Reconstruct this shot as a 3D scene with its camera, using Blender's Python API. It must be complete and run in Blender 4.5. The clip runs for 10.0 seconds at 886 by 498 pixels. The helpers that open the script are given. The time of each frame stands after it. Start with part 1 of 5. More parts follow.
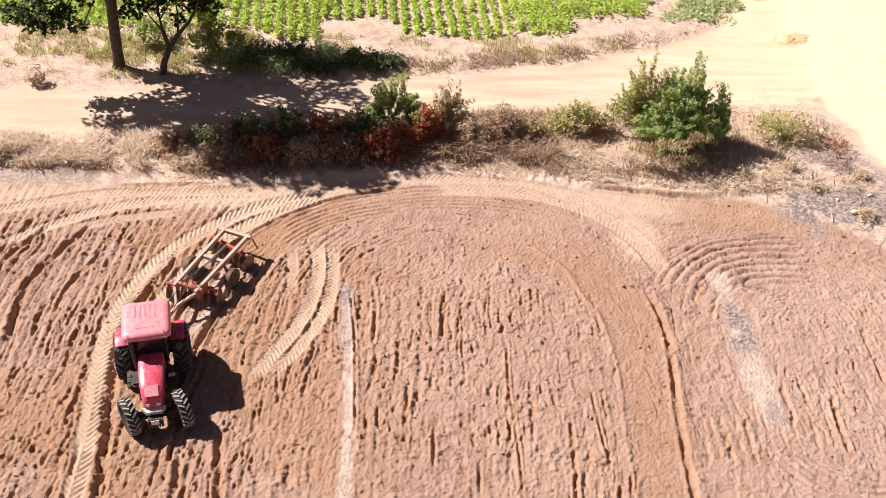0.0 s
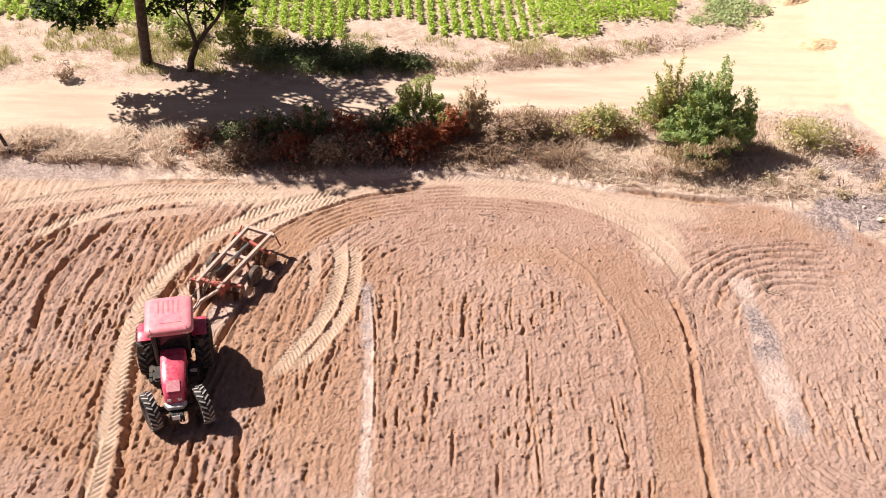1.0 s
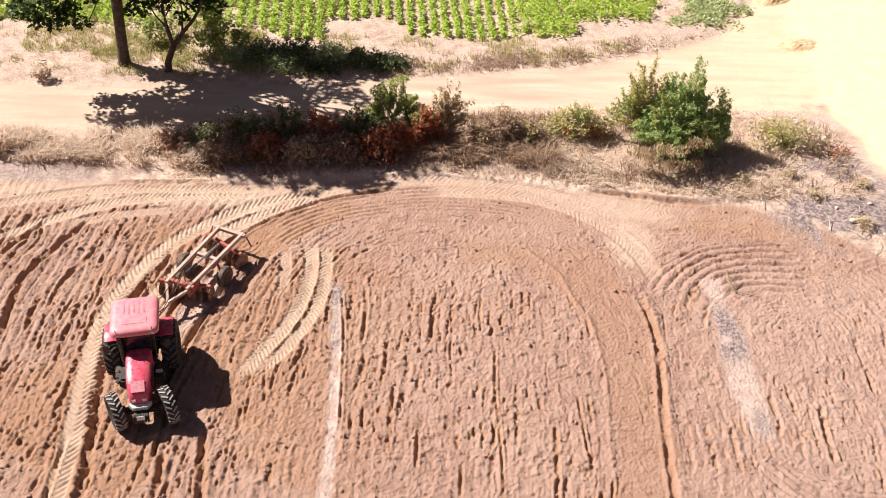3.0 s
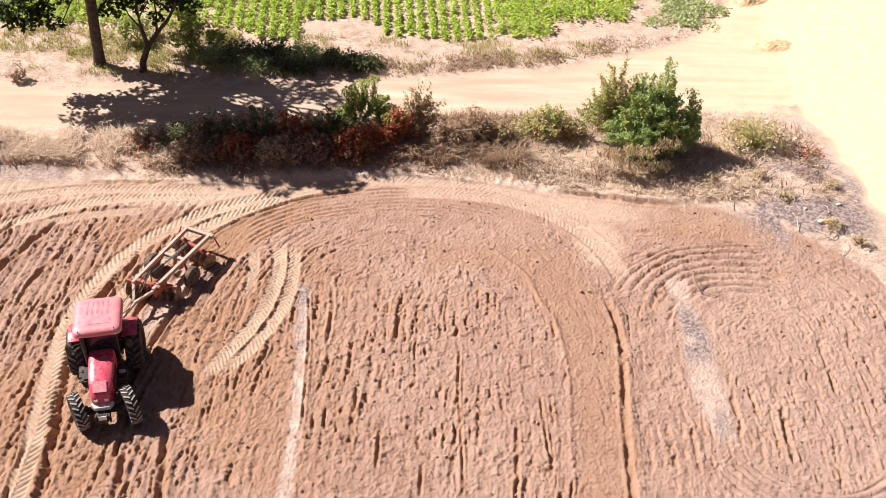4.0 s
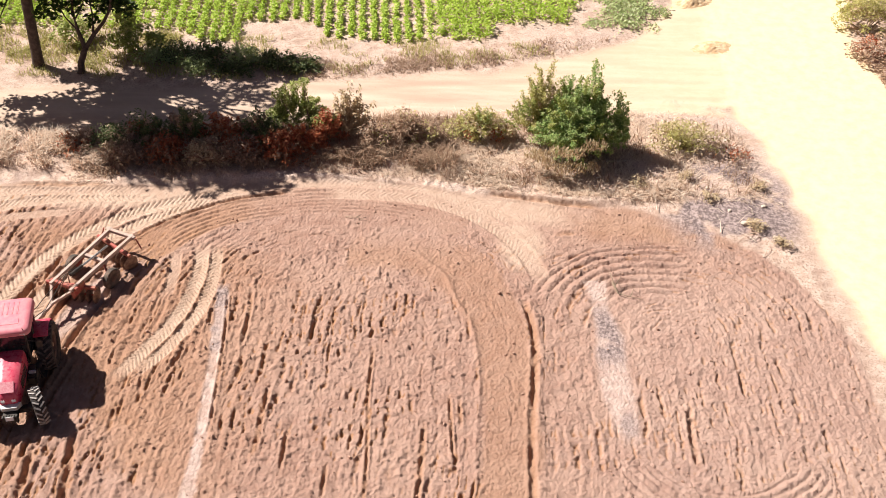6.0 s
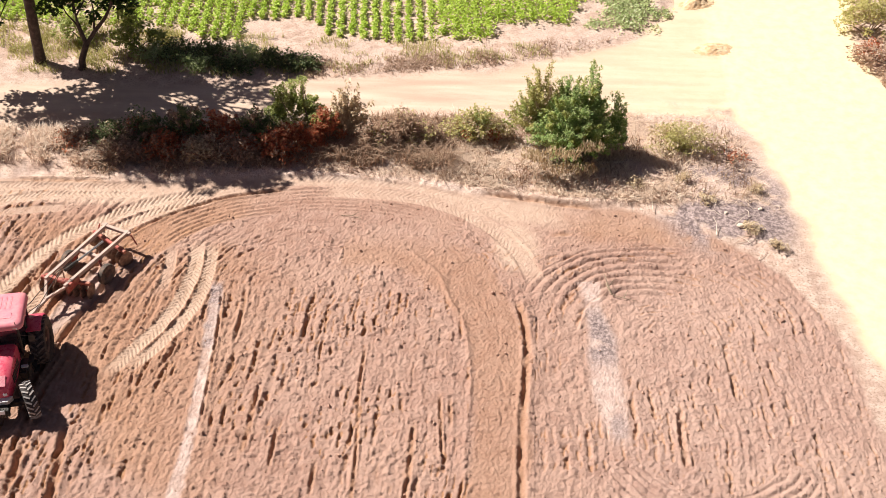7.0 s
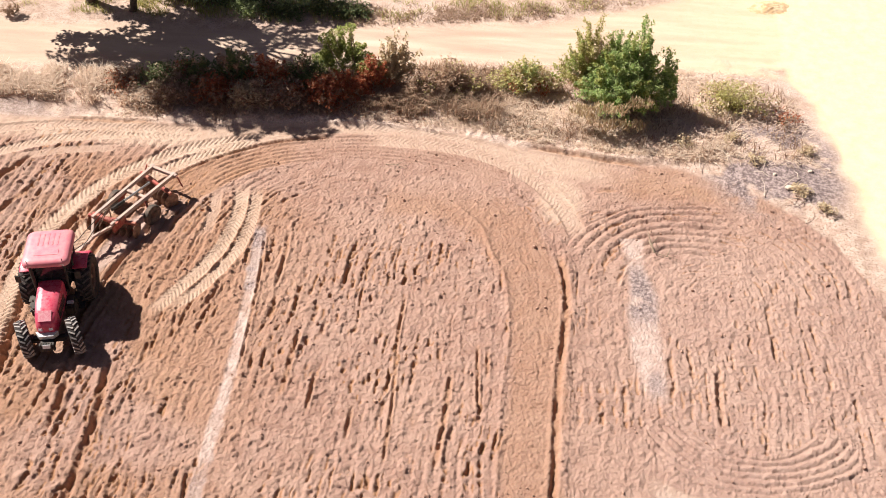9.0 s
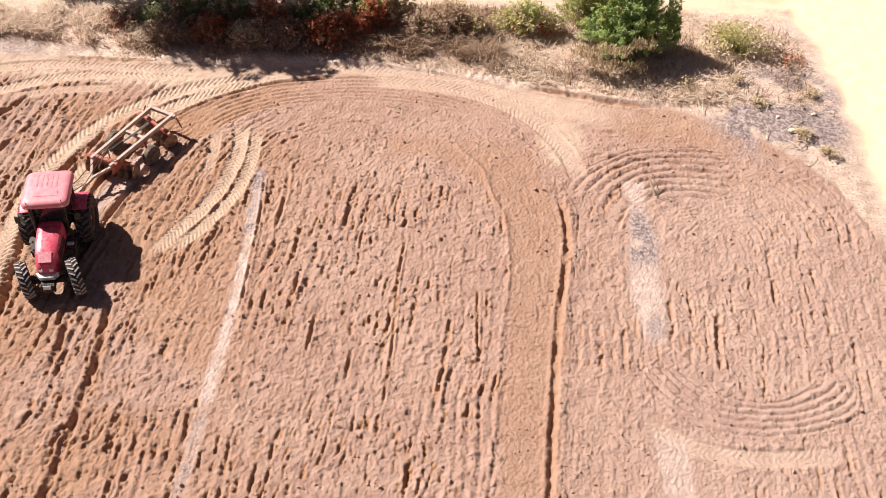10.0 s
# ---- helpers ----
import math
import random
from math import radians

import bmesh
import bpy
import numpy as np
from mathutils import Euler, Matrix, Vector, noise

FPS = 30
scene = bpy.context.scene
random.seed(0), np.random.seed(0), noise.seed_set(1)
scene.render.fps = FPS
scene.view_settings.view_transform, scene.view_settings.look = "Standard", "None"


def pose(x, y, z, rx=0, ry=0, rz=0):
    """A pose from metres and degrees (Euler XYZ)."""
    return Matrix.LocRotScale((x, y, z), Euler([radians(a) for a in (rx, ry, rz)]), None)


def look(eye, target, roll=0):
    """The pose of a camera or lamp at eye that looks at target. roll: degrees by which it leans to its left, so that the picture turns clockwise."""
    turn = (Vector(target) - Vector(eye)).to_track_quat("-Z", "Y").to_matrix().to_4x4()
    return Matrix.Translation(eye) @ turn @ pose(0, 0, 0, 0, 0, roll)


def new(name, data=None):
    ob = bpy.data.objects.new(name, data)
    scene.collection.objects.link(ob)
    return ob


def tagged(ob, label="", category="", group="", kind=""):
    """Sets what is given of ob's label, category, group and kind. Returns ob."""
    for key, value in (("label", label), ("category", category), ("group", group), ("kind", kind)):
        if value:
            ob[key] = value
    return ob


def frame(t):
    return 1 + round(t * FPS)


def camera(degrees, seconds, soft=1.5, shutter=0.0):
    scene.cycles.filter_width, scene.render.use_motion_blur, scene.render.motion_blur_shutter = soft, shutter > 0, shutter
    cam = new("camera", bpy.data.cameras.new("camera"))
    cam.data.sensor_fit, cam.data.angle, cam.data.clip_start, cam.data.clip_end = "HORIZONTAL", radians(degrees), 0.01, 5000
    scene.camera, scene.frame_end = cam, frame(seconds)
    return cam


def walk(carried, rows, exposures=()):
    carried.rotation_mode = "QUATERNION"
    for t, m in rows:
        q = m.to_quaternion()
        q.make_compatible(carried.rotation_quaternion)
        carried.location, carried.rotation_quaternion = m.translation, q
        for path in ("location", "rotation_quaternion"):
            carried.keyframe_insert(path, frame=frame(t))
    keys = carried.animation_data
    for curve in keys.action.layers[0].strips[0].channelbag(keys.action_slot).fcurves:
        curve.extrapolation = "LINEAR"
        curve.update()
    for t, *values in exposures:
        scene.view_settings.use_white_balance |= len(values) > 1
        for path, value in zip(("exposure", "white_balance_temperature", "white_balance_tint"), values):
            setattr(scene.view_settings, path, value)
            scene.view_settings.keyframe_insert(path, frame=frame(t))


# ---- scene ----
cam = camera(43.8, 10.0, soft=0.9)
PATH = [
    (0, (0.219, -0.129, 30.837), (0.212, 1.407, 29.556), 0.8),
    (0.5, (0.202, -0.137, 30.837), (0.174, 1.399, 29.557), 0.8),
    (1, (0.222, -0.135, 30.829), (0.174, 1.401, 29.549), 0.8),
    (1.5, (0.263, -0.11, 30.839), (0.214, 1.425, 29.558), 0.8),
    (2, (0.561, -0.115, 30.857), (0.51, 1.42, 29.576), 0.8),
    (2.5, (1.028, -0.091, 30.88), (0.975, 1.444, 29.599), 0.7),
    (4, (3.057, -0.056, 31.079), (3.002, 1.477, 29.796), 0.7),
    (4.5, (3.817, -0.054, 31.152), (3.762, 1.479, 29.869), 0.7),
    (5, (4.686, -0.04, 31.225), (4.63, 1.492, 29.941), 0.7),
    (5.5, (5.566, -0.033, 31.253), (5.511, 1.5, 29.97), 0.7),
    (6, (6.532, -0.002, 31.306), (6.475, 1.531, 30.022), 0.7),
    (6.2, (6.812, 0.024, 31.308), (6.759, 1.557, 30.024), 0.8),
    (7.5, (7.305, 0.008, 31.283), (7.199, 1.538, 29.999), 0.8),
    (8, (7.303, 0.012, 31.161), (7.169, 1.541, 29.878), 0.8),
    (8.5, (7.347, -0.028, 31.155), (7.19, 1.498, 29.871), 0.8),
    (9, (7.349, -0.077, 31.135), (7.197, 1.395, 29.79), 0.8),
    (9.5, (7.309, -0.011, 31.125), (7.166, 1.393, 29.708), 1.0),
    (10, (7.351, 0.013, 31.085), (7.207, 1.412, 29.664), 1.0),
]
walk(cam, [(t, look(eye, target, roll)) for t, eye, target, roll in PATH])

EXPOSURE = 1.015
scene.view_settings.exposure = EXPOSURE

# ---- light: clear midday sun with a low blue sky ----
SUN_DIR = Vector((-0.662, 0.281, 0.695)).normalized()
world = bpy.data.worlds.new("world")
scene.world = world
world.use_nodes = True
wn = world.node_tree
sky = wn.nodes.new("ShaderNodeTexSky")
sky.sky_type, sky.sun_disc = "NISHITA", False
sky.sun_elevation, sky.sun_rotation = radians(44), radians(293)
haze = wn.nodes.new("ShaderNodeMix")
haze.data_type, haze.blend_type = "RGBA", "MULTIPLY"
haze.inputs[0].default_value = 1.0
haze.inputs[7].default_value = (1.0, 0.72, 0.66, 1)
wn.links.new(sky.outputs[0], haze.inputs[6])
wn.links.new(haze.outputs[2], wn.nodes["Background"].inputs[0])
wn.nodes["Background"].inputs[1].default_value = 0.031
sun = new("sun", bpy.data.lights.new("sun", "SUN"))
sun.data.energy, sun.data.angle, sun.data.color = 4.7, radians(0.6), (1.0, 0.945, 0.86)
sun.matrix_world = look(SUN_DIR * 80, (0, 0, 0))


# ---- materials ----
class Nodes:
    """A small writer of node trees."""

    def __init__(self, name, rough=0.8, metal=0.0, spec=0.3):
        self.mat = bpy.data.materials.new(name)
        self.mat.use_nodes = True
        self.t = self.mat.node_tree
        self.b = self.t.nodes["Principled BSDF"]
        self.b.inputs["Roughness"].default_value = rough
        self.b.inputs["Metallic"].default_value = metal
        self.b.inputs["Specular IOR Level"].default_value = spec
        self.pos = self.t.nodes.new("ShaderNodeTexCoord").outputs["Object"]

    def put(self, socket, value):
        if isinstance(value, bpy.types.NodeSocket):
            self.t.links.new(value, socket)
        elif isinstance(value, tuple) and len(value) == 3 and socket.type == "RGBA":
            socket.default_value = (*value, 1)
        else:
            socket.default_value = value

    def noise(self, scale, detail=4, rough=0.6, stretch=None, distort=0.0):
        n = self.t.nodes.new("ShaderNodeTexNoise")
        n.inputs["Scale"].default_value, n.inputs["Detail"].default_value = scale, detail
        n.inputs["Roughness"].default_value, n.inputs["Distortion"].default_value = rough, distort
        src = self.pos
        if stretch:
            m = self.t.nodes.new("ShaderNodeMapping")
            m.inputs["Scale"].default_value = stretch
            self.t.links.new(src, m.inputs[0])
            src = m.outputs[0]
        self.t.links.new(src, n.inputs["Vector"])
        return n.outputs["Fac"]

    def ramp(self, value, lo, hi, a=0.0, b=1.0):
        n = self.t.nodes.new("ShaderNodeMapRange")
        n.interpolation_type = "SMOOTHSTEP"
        self.put(n.inputs[0], value)
        for i, v in enumerate((lo, hi, a, b)):
            n.inputs[i + 1].default_value = v
        return n.outputs[0]

    def math(self, op, a, b=0.0):
        n = self.t.nodes.new("ShaderNodeMath")
        n.operation = op
        self.put(n.inputs[0], a), self.put(n.inputs[1], b)
        return n.outputs[0]

    def mix(self, fac, a, b):
        n = self.t.nodes.new("ShaderNodeMix")
        n.data_type = "RGBA"
        self.put(n.inputs[0], fac), self.put(n.inputs[6], a), self.put(n.inputs[7], b)
        return n.outputs[2]

    def attr(self, name):
        n = self.t.nodes.new("ShaderNodeAttribute")
        n.attribute_name = name
        return n.outputs["Fac"]

    def island(self):
        return self.t.nodes.new("ShaderNodeNewGeometry").outputs["Random Per Island"]

    def one(self):
        return self.t.nodes.new("ShaderNodeObjectInfo").outputs["Random"]

    def bump(self, height, strength, distance):
        n = self.t.nodes.new("ShaderNodeBump")
        n.inputs["Strength"].default_value, n.inputs["Distance"].default_value = strength, distance
        self.t.links.new(height, n.inputs["Height"])
        self.t.links.new(n.outputs[0], self.b.inputs["Normal"])

    def done(self, colour, rough=None):
        self.put(self.b.inputs["Base Color"], colour)
        if rough is not None:
            self.put(self.b.inputs["Roughness"], rough)
        return self.mat


def earth_material():
    n = Nodes("earth", rough=0.95, spec=0.1)
    fine, mid, big = n.noise(9, 8, 0.7), n.noise(1.6, 6, 0.65), n.noise(0.22, 4)
    verge = n.mix(n.ramp(mid, 0.35, 0.65), (0.46, 0.32, 0.255), (0.64, 0.49, 0.41))
    verge = n.mix(n.ramp(fine, 0.48, 0.7), verge, (0.25, 0.16, 0.12))
    soil = n.mix(n.ramp(mid, 0.3, 0.7), (0.335, 0.200, 0.156), (0.425, 0.276, 0.223))
    soil = n.mix(n.ramp(fine, 0.25, 0.5, 0.7, 0.0), soil, (0.30, 0.170, 0.122))
    soil = n.mix(n.ramp(fine, 0.58, 0.75, 0.0, 0.5), soil, (0.54, 0.385, 0.315))
    soil = n.mix(n.ramp(big, 0.4, 0.65, 0.0, 0.5), soil, (0.45, 0.298, 0.236))
    c = n.mix(n.attr("tilled"), verge, soil)
    sand = n.mix(n.ramp(n.noise(0.5, 5, 0.6, (0.35, 2.0, 1)), 0.35, 0.7), (0.485, 0.352, 0.275), (0.605, 0.465, 0.37))
    sand = n.mix(n.ramp(fine, 0.5, 0.75, 0.0, 0.5), sand, (0.42, 0.285, 0.19))
    c = n.mix(n.attr("sand"), c, sand)
    chalk = n.mix(n.ramp(mid, 0.3, 0.7), (0.67, 0.54, 0.335), (0.75, 0.625, 0.42))
    c = n.mix(n.attr("chalk"), c, chalk)
    straw = n.mix(n.ramp(n.noise(14, 6, 0.75), 0.38, 0.62), (0.40, 0.27, 0.22), (0.76, 0.61, 0.53))
    c = n.mix(n.attr("litter"), c, straw)
    c = n.mix(n.attr("press"), c, n.mix(n.ramp(mid, 0.3, 0.7), (0.51, 0.36, 0.275), (0.58, 0.425, 0.335)))
    # moist soil colour, which also stands in for warm shade inside the slots
    c = n.mix(n.attr("moist_shade"), c, n.mix(n.ramp(fine, 0.3, 0.7), (0.30, 0.145, 0.070), (0.41, 0.22, 0.115)))
    pale = n.mix(n.ramp(n.noise(2.5, 6, 0.65), 0.35, 0.65), (0.50, 0.37, 0.33), (0.68, 0.545, 0.50))
    c = n.mix(n.attr("pale"), c, pale)
    ash = n.mix(n.ramp(n.noise(5.5, 8, 0.8), 0.42, 0.60), (0.165, 0.122, 0.119), (0.47, 0.365, 0.345))
    c = n.mix(n.attr("ash"), c, ash)
    h = n.math("ADD", n.math("MULTIPLY", n.noise(28, 8, 0.75), 0.7), n.math("MULTIPLY", n.noise(9, 5, 0.6), 0.6))
    h = n.math("MULTIPLY", h, n.math("SUBTRACT", 1.0, n.math("MULTIPLY", n.attr("sand"), 0.8)))
    n.bump(h, 0.9, 0.07)
    return n.done(c)


def leaf_material(name, a, b, c, rough=0.55, glow=0.38):
    """Leaves in three shades, picked leaf by leaf, with light shining through."""
    n = Nodes(name, rough=rough, spec=0.25)
    r = n.island()
    col = n.mix(n.ramp(r, 0.0, 0.55), a, b)
    col = n.mix(n.ramp(r, 0.6, 1.0), col, c)
    col = n.mix(n.ramp(n.noise(0.9, 3), 0.35, 0.7, 0.0, 0.35), col, tuple(v * 0.8 for v in a))
    n.done(col)
    tr = n.t.nodes.new("ShaderNodeBsdfTranslucent")
    n.t.links.new(col, tr.inputs[0])
    mx = n.t.nodes.new("ShaderNodeMixShader")
    mx.inputs[0].default_value = glow
    n.t.links.new(n.b.outputs[0], mx.inputs[1])
    n.t.links.new(tr.outputs[0], mx.inputs[2])
    n.t.links.new(mx.outputs[0], n.t.nodes["Material Output"].inputs[0])
    return n.mat


def plain_material(name, a, b, rough, metal=0.0, scale=6.0, dust=0.0, spec=0.4, bump=0.0):
    """Paint, rubber or metal with patchy wear and red dust."""
    n = Nodes(name, rough=rough, metal=metal, spec=spec)
    c = n.mix(n.ramp(n.noise(scale, 6, 0.65), 0.38, 0.66), a, b)
    if dust:
        c = n.mix(n.ramp(n.noise(scale * 0.5, 7, 0.7), 0.35, 0.75, 0.0, dust), c, (0.42, 0.27, 0.18))
    if bump:
        n.bump(n.noise(scale * 6, 5), bump, 0.01)
    return n.done(c, n.ramp(n.noise(scale * 2, 4), 0.3, 0.7, max(0.05, rough - 0.1), min(1, rough + 0.15)))


EARTH = earth_material()
LEAF_TREE = leaf_material("tree_leaf", (0.035, 0.06, 0.018), (0.06, 0.10, 0.026), (0.11, 0.15, 0.045))
LEAF_BUSH = leaf_material("bush_leaf", (0.25, 0.37, 0.13), (0.43, 0.53, 0.20), (0.66, 0.68, 0.36), glow=0.5)
LEAF_LIGHT = leaf_material("light_leaf", (0.24, 0.30, 0.07), (0.40, 0.44, 0.13), (0.58, 0.53, 0.25))
LEAF_YELLOW = leaf_material("yellow_leaf", (0.34, 0.325, 0.10), (0.50, 0.455, 0.17), (0.64, 0.56, 0.29))
LEAF_DRY = leaf_material("dry_leaf", (0.45, 0.33, 0.20), (0.62, 0.49, 0.32), (0.76, 0.64, 0.46), glow=0.3)
LEAF_RED = leaf_material("red_leaf", (0.32, 0.085, 0.045), (0.48, 0.16, 0.075), (0.56, 0.31, 0.17))
# dark green leaves that also stand in for tree shade
LEAF_DARK_SHADE = leaf_material("dark_shade_leaf", (0.10, 0.145, 0.055), (0.17, 0.21, 0.08), (0.27, 0.25, 0.125))
LEAF_CROP = leaf_material("crop_leaf", (0.36, 0.50, 0.06), (0.50, 0.63, 0.10), (0.66, 0.74, 0.22), glow=0.45)
LEAF_VINE = leaf_material("vine_leaf", (0.40, 0.47, 0.20), (0.54, 0.60, 0.30), (0.66, 0.68, 0.44), glow=0.45)
STRAW = leaf_material("straw", (0.66, 0.50, 0.39), (0.77, 0.62, 0.50), (0.86, 0.73, 0.61), rough=0.8, glow=0.35)
BROWN_GRASS = leaf_material("brown_grass", (0.32, 0.20, 0.135), (0.44, 0.30, 0.21), (0.60, 0.45, 0.33), rough=0.8, glow=0.3)
BARK = plain_material("bark", (0.06, 0.041, 0.034), (0.115, 0.08, 0.066), 0.9, scale=5, bump=0.6)
TWIG = plain_material("twig", (0.22, 0.16, 0.11), (0.36, 0.28, 0.20), 0.9, scale=9)
CLOD = plain_material("clod", (0.36, 0.215, 0.16), (0.46, 0.30, 0.235), 0.95, scale=8, spec=0.1, bump=0.4)
HEAP = plain_material("orange_earth", (0.54, 0.35, 0.20), (0.66, 0.50, 0.33), 0.95, scale=3, spec=0.1, bump=0.6)
RED = plain_material("red_paint", (0.54, 0.045, 0.10), (0.62, 0.085, 0.15), 0.32, scale=4, dust=0.16, spec=0.5)
# roof red with overexposed sunlight put in as pink, under patchy dust
ROOF_RED = plain_material("sun_glare_red_paint", (0.66, 0.20, 0.25), (0.73, 0.27, 0.31), 0.45, scale=3, dust=0.25, spec=0.4)
FADED_RED = plain_material("faded_red_paint", (0.34, 0.05, 0.045), (0.42, 0.11, 0.08), 0.6, scale=7, dust=0.55)
DUSTY_STEEL = plain_material("dusty_steel", (0.42, 0.31, 0.27), (0.56, 0.43, 0.37), 0.7, scale=5, dust=0.5)
STEEL = plain_material("bare_steel", (0.45, 0.44, 0.43), (0.62, 0.60, 0.58), 0.35, metal=0.8, scale=8)
DISC_STEEL = plain_material("worn_disc_steel", (0.16, 0.10, 0.075), (0.30, 0.20, 0.15), 0.5, metal=0.5, scale=6, dust=0.4)
RUBBER = plain_material("tyre_rubber", (0.022, 0.022, 0.025), (0.045, 0.042, 0.043), 0.8, scale=7, dust=0.15, spec=0.2)
DARK_LUG = plain_material("dark_tyre_lug", (0.06, 0.055, 0.055), (0.14, 0.125, 0.12), 0.85, scale=9, dust=0.2, spec=0.2)
LUG = plain_material("dusty_tyre_lug", (0.30, 0.285, 0.285), (0.46, 0.43, 0.42), 0.85, scale=9, dust=0.3, spec=0.2)
RIM = plain_material("rim_paint", (0.05, 0.035, 0.03), (0.14, 0.06, 0.05), 0.6, scale=6, dust=0.3)
BLACK = plain_material("black_casting", (0.015, 0.015, 0.016), (0.035, 0.032, 0.03), 0.6, scale=6, dust=0.15)
SILVER = plain_material("silver_trim", (0.55, 0.56, 0.58), (0.70, 0.70, 0.70), 0.35, metal=0.3, scale=8, dust=0.1)
LAMP = plain_material("lamp_lens", (0.75, 0.76, 0.78), (0.85, 0.85, 0.85), 0.12, scale=5, spec=0.6)
GLASS = plain_material("tinted_cab_glass", (0.012, 0.014, 0.016), (0.02, 0.022, 0.024), 0.08, scale=3, spec=0.5)


# ---- mesh helpers ----
def mesh_object(name, verts, faces, material, smooth=False, parent=None, label=""):
    """An object from vertex and face arrays (all faces with the same number of corners)."""
    me = bpy.data.meshes.new(name)
    verts, faces = np.asarray(verts, "f4"), np.asarray(faces, "i4")
    k = faces.shape[1]
    me.vertices.add(len(verts)), me.loops.add(faces.size), me.polygons.add(len(faces))
    me.vertices.foreach_set("co", verts.ravel())
    me.loops.foreach_set("vertex_index", faces.ravel())
    me.polygons.foreach_set("loop_start", np.arange(0, faces.size, k, dtype="i4"))
    me.polygons.foreach_set("loop_total", np.full(len(faces), k, "i4"))
    me.polygons.foreach_set("use_smooth", np.full(len(faces), smooth))
    me.update(calc_edges=True)
    me.materials.append(material)
    ob = new(name, me)
    if parent:
        ob.parent = parent
    if label:
        tagged(ob, label)
    return ob


def part(name, bm, material, parent, label="", smooth=None):
    """Links a bmesh as one mesh object under a thing or a part."""
    me = bpy.data.meshes.new(name)
    bmesh.ops.recalc_face_normals(bm, faces=bm.faces)
    if smooth:
        for f in bm.faces:
            f.smooth = True
    bm.to_mesh(me)
    bm.free()
    if smooth:
        me.set_sharp_from_angle(angle=radians(smooth))
    me.materials.append(material)
    ob = new(name, me)
    if parent:
        ob.parent = parent
    if label:
        tagged(ob, label)
    return ob


def thing(name, m, label, category, group=""):
    ob = new(name)
    ob.matrix_basis = m
    ob.empty_display_size = 0.3
    return tagged(ob, label, category, group)


def box(bm, centre, size, turn=(0, 0, 0), bevel=0.0, taper=None):
    made = bmesh.ops.create_cube(bm, size=1)["verts"]
    if taper:
        for v in made:
            if v.co.z > 0:
                v.co.x *= taper[0]
                v.co.y *= taper[1]
    bmesh.ops.transform(bm, verts=made, matrix=pose(*centre, *turn) @ Matrix.Diagonal((*size, 1)))
    if bevel:
        edges = list({e for v in made for e in v.link_edges})
        bmesh.ops.bevel(bm, geom=edges, offset=bevel, segments=2, affect="EDGES", clamp_overlap=True)
    return bm


def rod(bm, a, b, r, r2=None, n=10):
    a, b = Vector(a), Vector(b)
    d = b - a
    m = Matrix.Translation((a + b) / 2) @ d.to_track_quat("Z", "Y").to_matrix().to_4x4()
    bmesh.ops.create_cone(bm, cap_ends=True, segments=n, radius1=r, radius2=r if r2 is None else r2, depth=d.length, matrix=m)
    return bm


def beam(bm, a, b, w, h):
    """A square bar from a to b."""
    a, b = Vector(a), Vector(b)
    d = b - a
    yaw = math.degrees(math.atan2(d.y, d.x))
    pitch = -math.degrees(math.atan2(d.z, math.hypot(d.x, d.y)))
    c = (a + b) / 2
    return box(bm, c, (d.length, w, h), (0, pitch, yaw), bevel=min(w, h) * 0.08)


def turned(bm, profile, n=32, centre=(0, 0, 0)):
    """A body turned round the y axis: profile of (radius, y)."""
    rings = []
    for i in range(n):
        a = 2 * math.pi * i / n
        rings.append([bm.verts.new((centre[0] + r * math.sin(a), centre[1] + y, centre[2] + r * math.cos(a))) for r, y in profile])
    for i in range(n):
        p, q = rings[i], rings[(i + 1) % n]
        for j in range(len(profile) - 1):
            bm.faces.new((p[j], p[j + 1], q[j + 1], q[j]))
    return bm


def grown(points, radii, n=7, bm=None):
    """A tapered limb along points."""
    bm = bm or bmesh.new()
    last = None
    for i, (p, r) in enumerate(zip(points, radii)):
        p = Vector(p)
        d = Vector(points[min(i + 1, len(points) - 1)]) - Vector(points[max(i - 1, 0)])
        q = d.to_track_quat("Z", "Y")
        ring = [bm.verts.new(p + q @ Vector((r * math.cos(2 * math.pi * k / n), r * math.sin(2 * math.pi * k / n), 0))) for k in range(n)]
        if last:
            for k in range(n):
                bm.faces.new((last[k], last[(k + 1) % n], ring[(k + 1) % n], ring[k]))
        last = ring
    bm.faces.new(last)
    return bm


def leaves(name, centres, size, material, parent=None, label="", droop=0.3, long=1.7, seed=1, upright=0.0):
    """One mesh of many small folded leaves round the centres."""
    rng = np.random.default_rng(seed)
    c = np.asarray(centres, float)
    k = len(c)
    az = rng.uniform(0, 2 * np.pi, k)
    dz = rng.normal(-droop, 0.45, k) if not upright else rng.normal(upright, 0.35, k)
    d = np.stack([np.cos(az), np.sin(az), dz], 1)
    d /= np.linalg.norm(d, axis=1)[:, None]
    s = np.stack([-np.sin(az), np.cos(az), rng.normal(0, 0.5, k)], 1)
    s /= np.linalg.norm(s, axis=1)[:, None]
    up = np.cross(d, s)
    ln = (size * rng.uniform(0.6, 1.4, k))[:, None]
    wd = ln / long
    v = np.stack([c - d * ln * 0.5, c + s * wd * 0.5 + up * wd * 0.15, c + d * ln * 0.5, c - s * wd * 0.5 + up * wd * 0.15], 1)
    f = np.arange(4 * k).reshape(k, 4)
    f = np.concatenate([f[:, [0, 1, 2]], f[:, [0, 2, 3]]])
    return mesh_object(name, v.reshape(-1, 3), f, material, parent=parent, label=label)


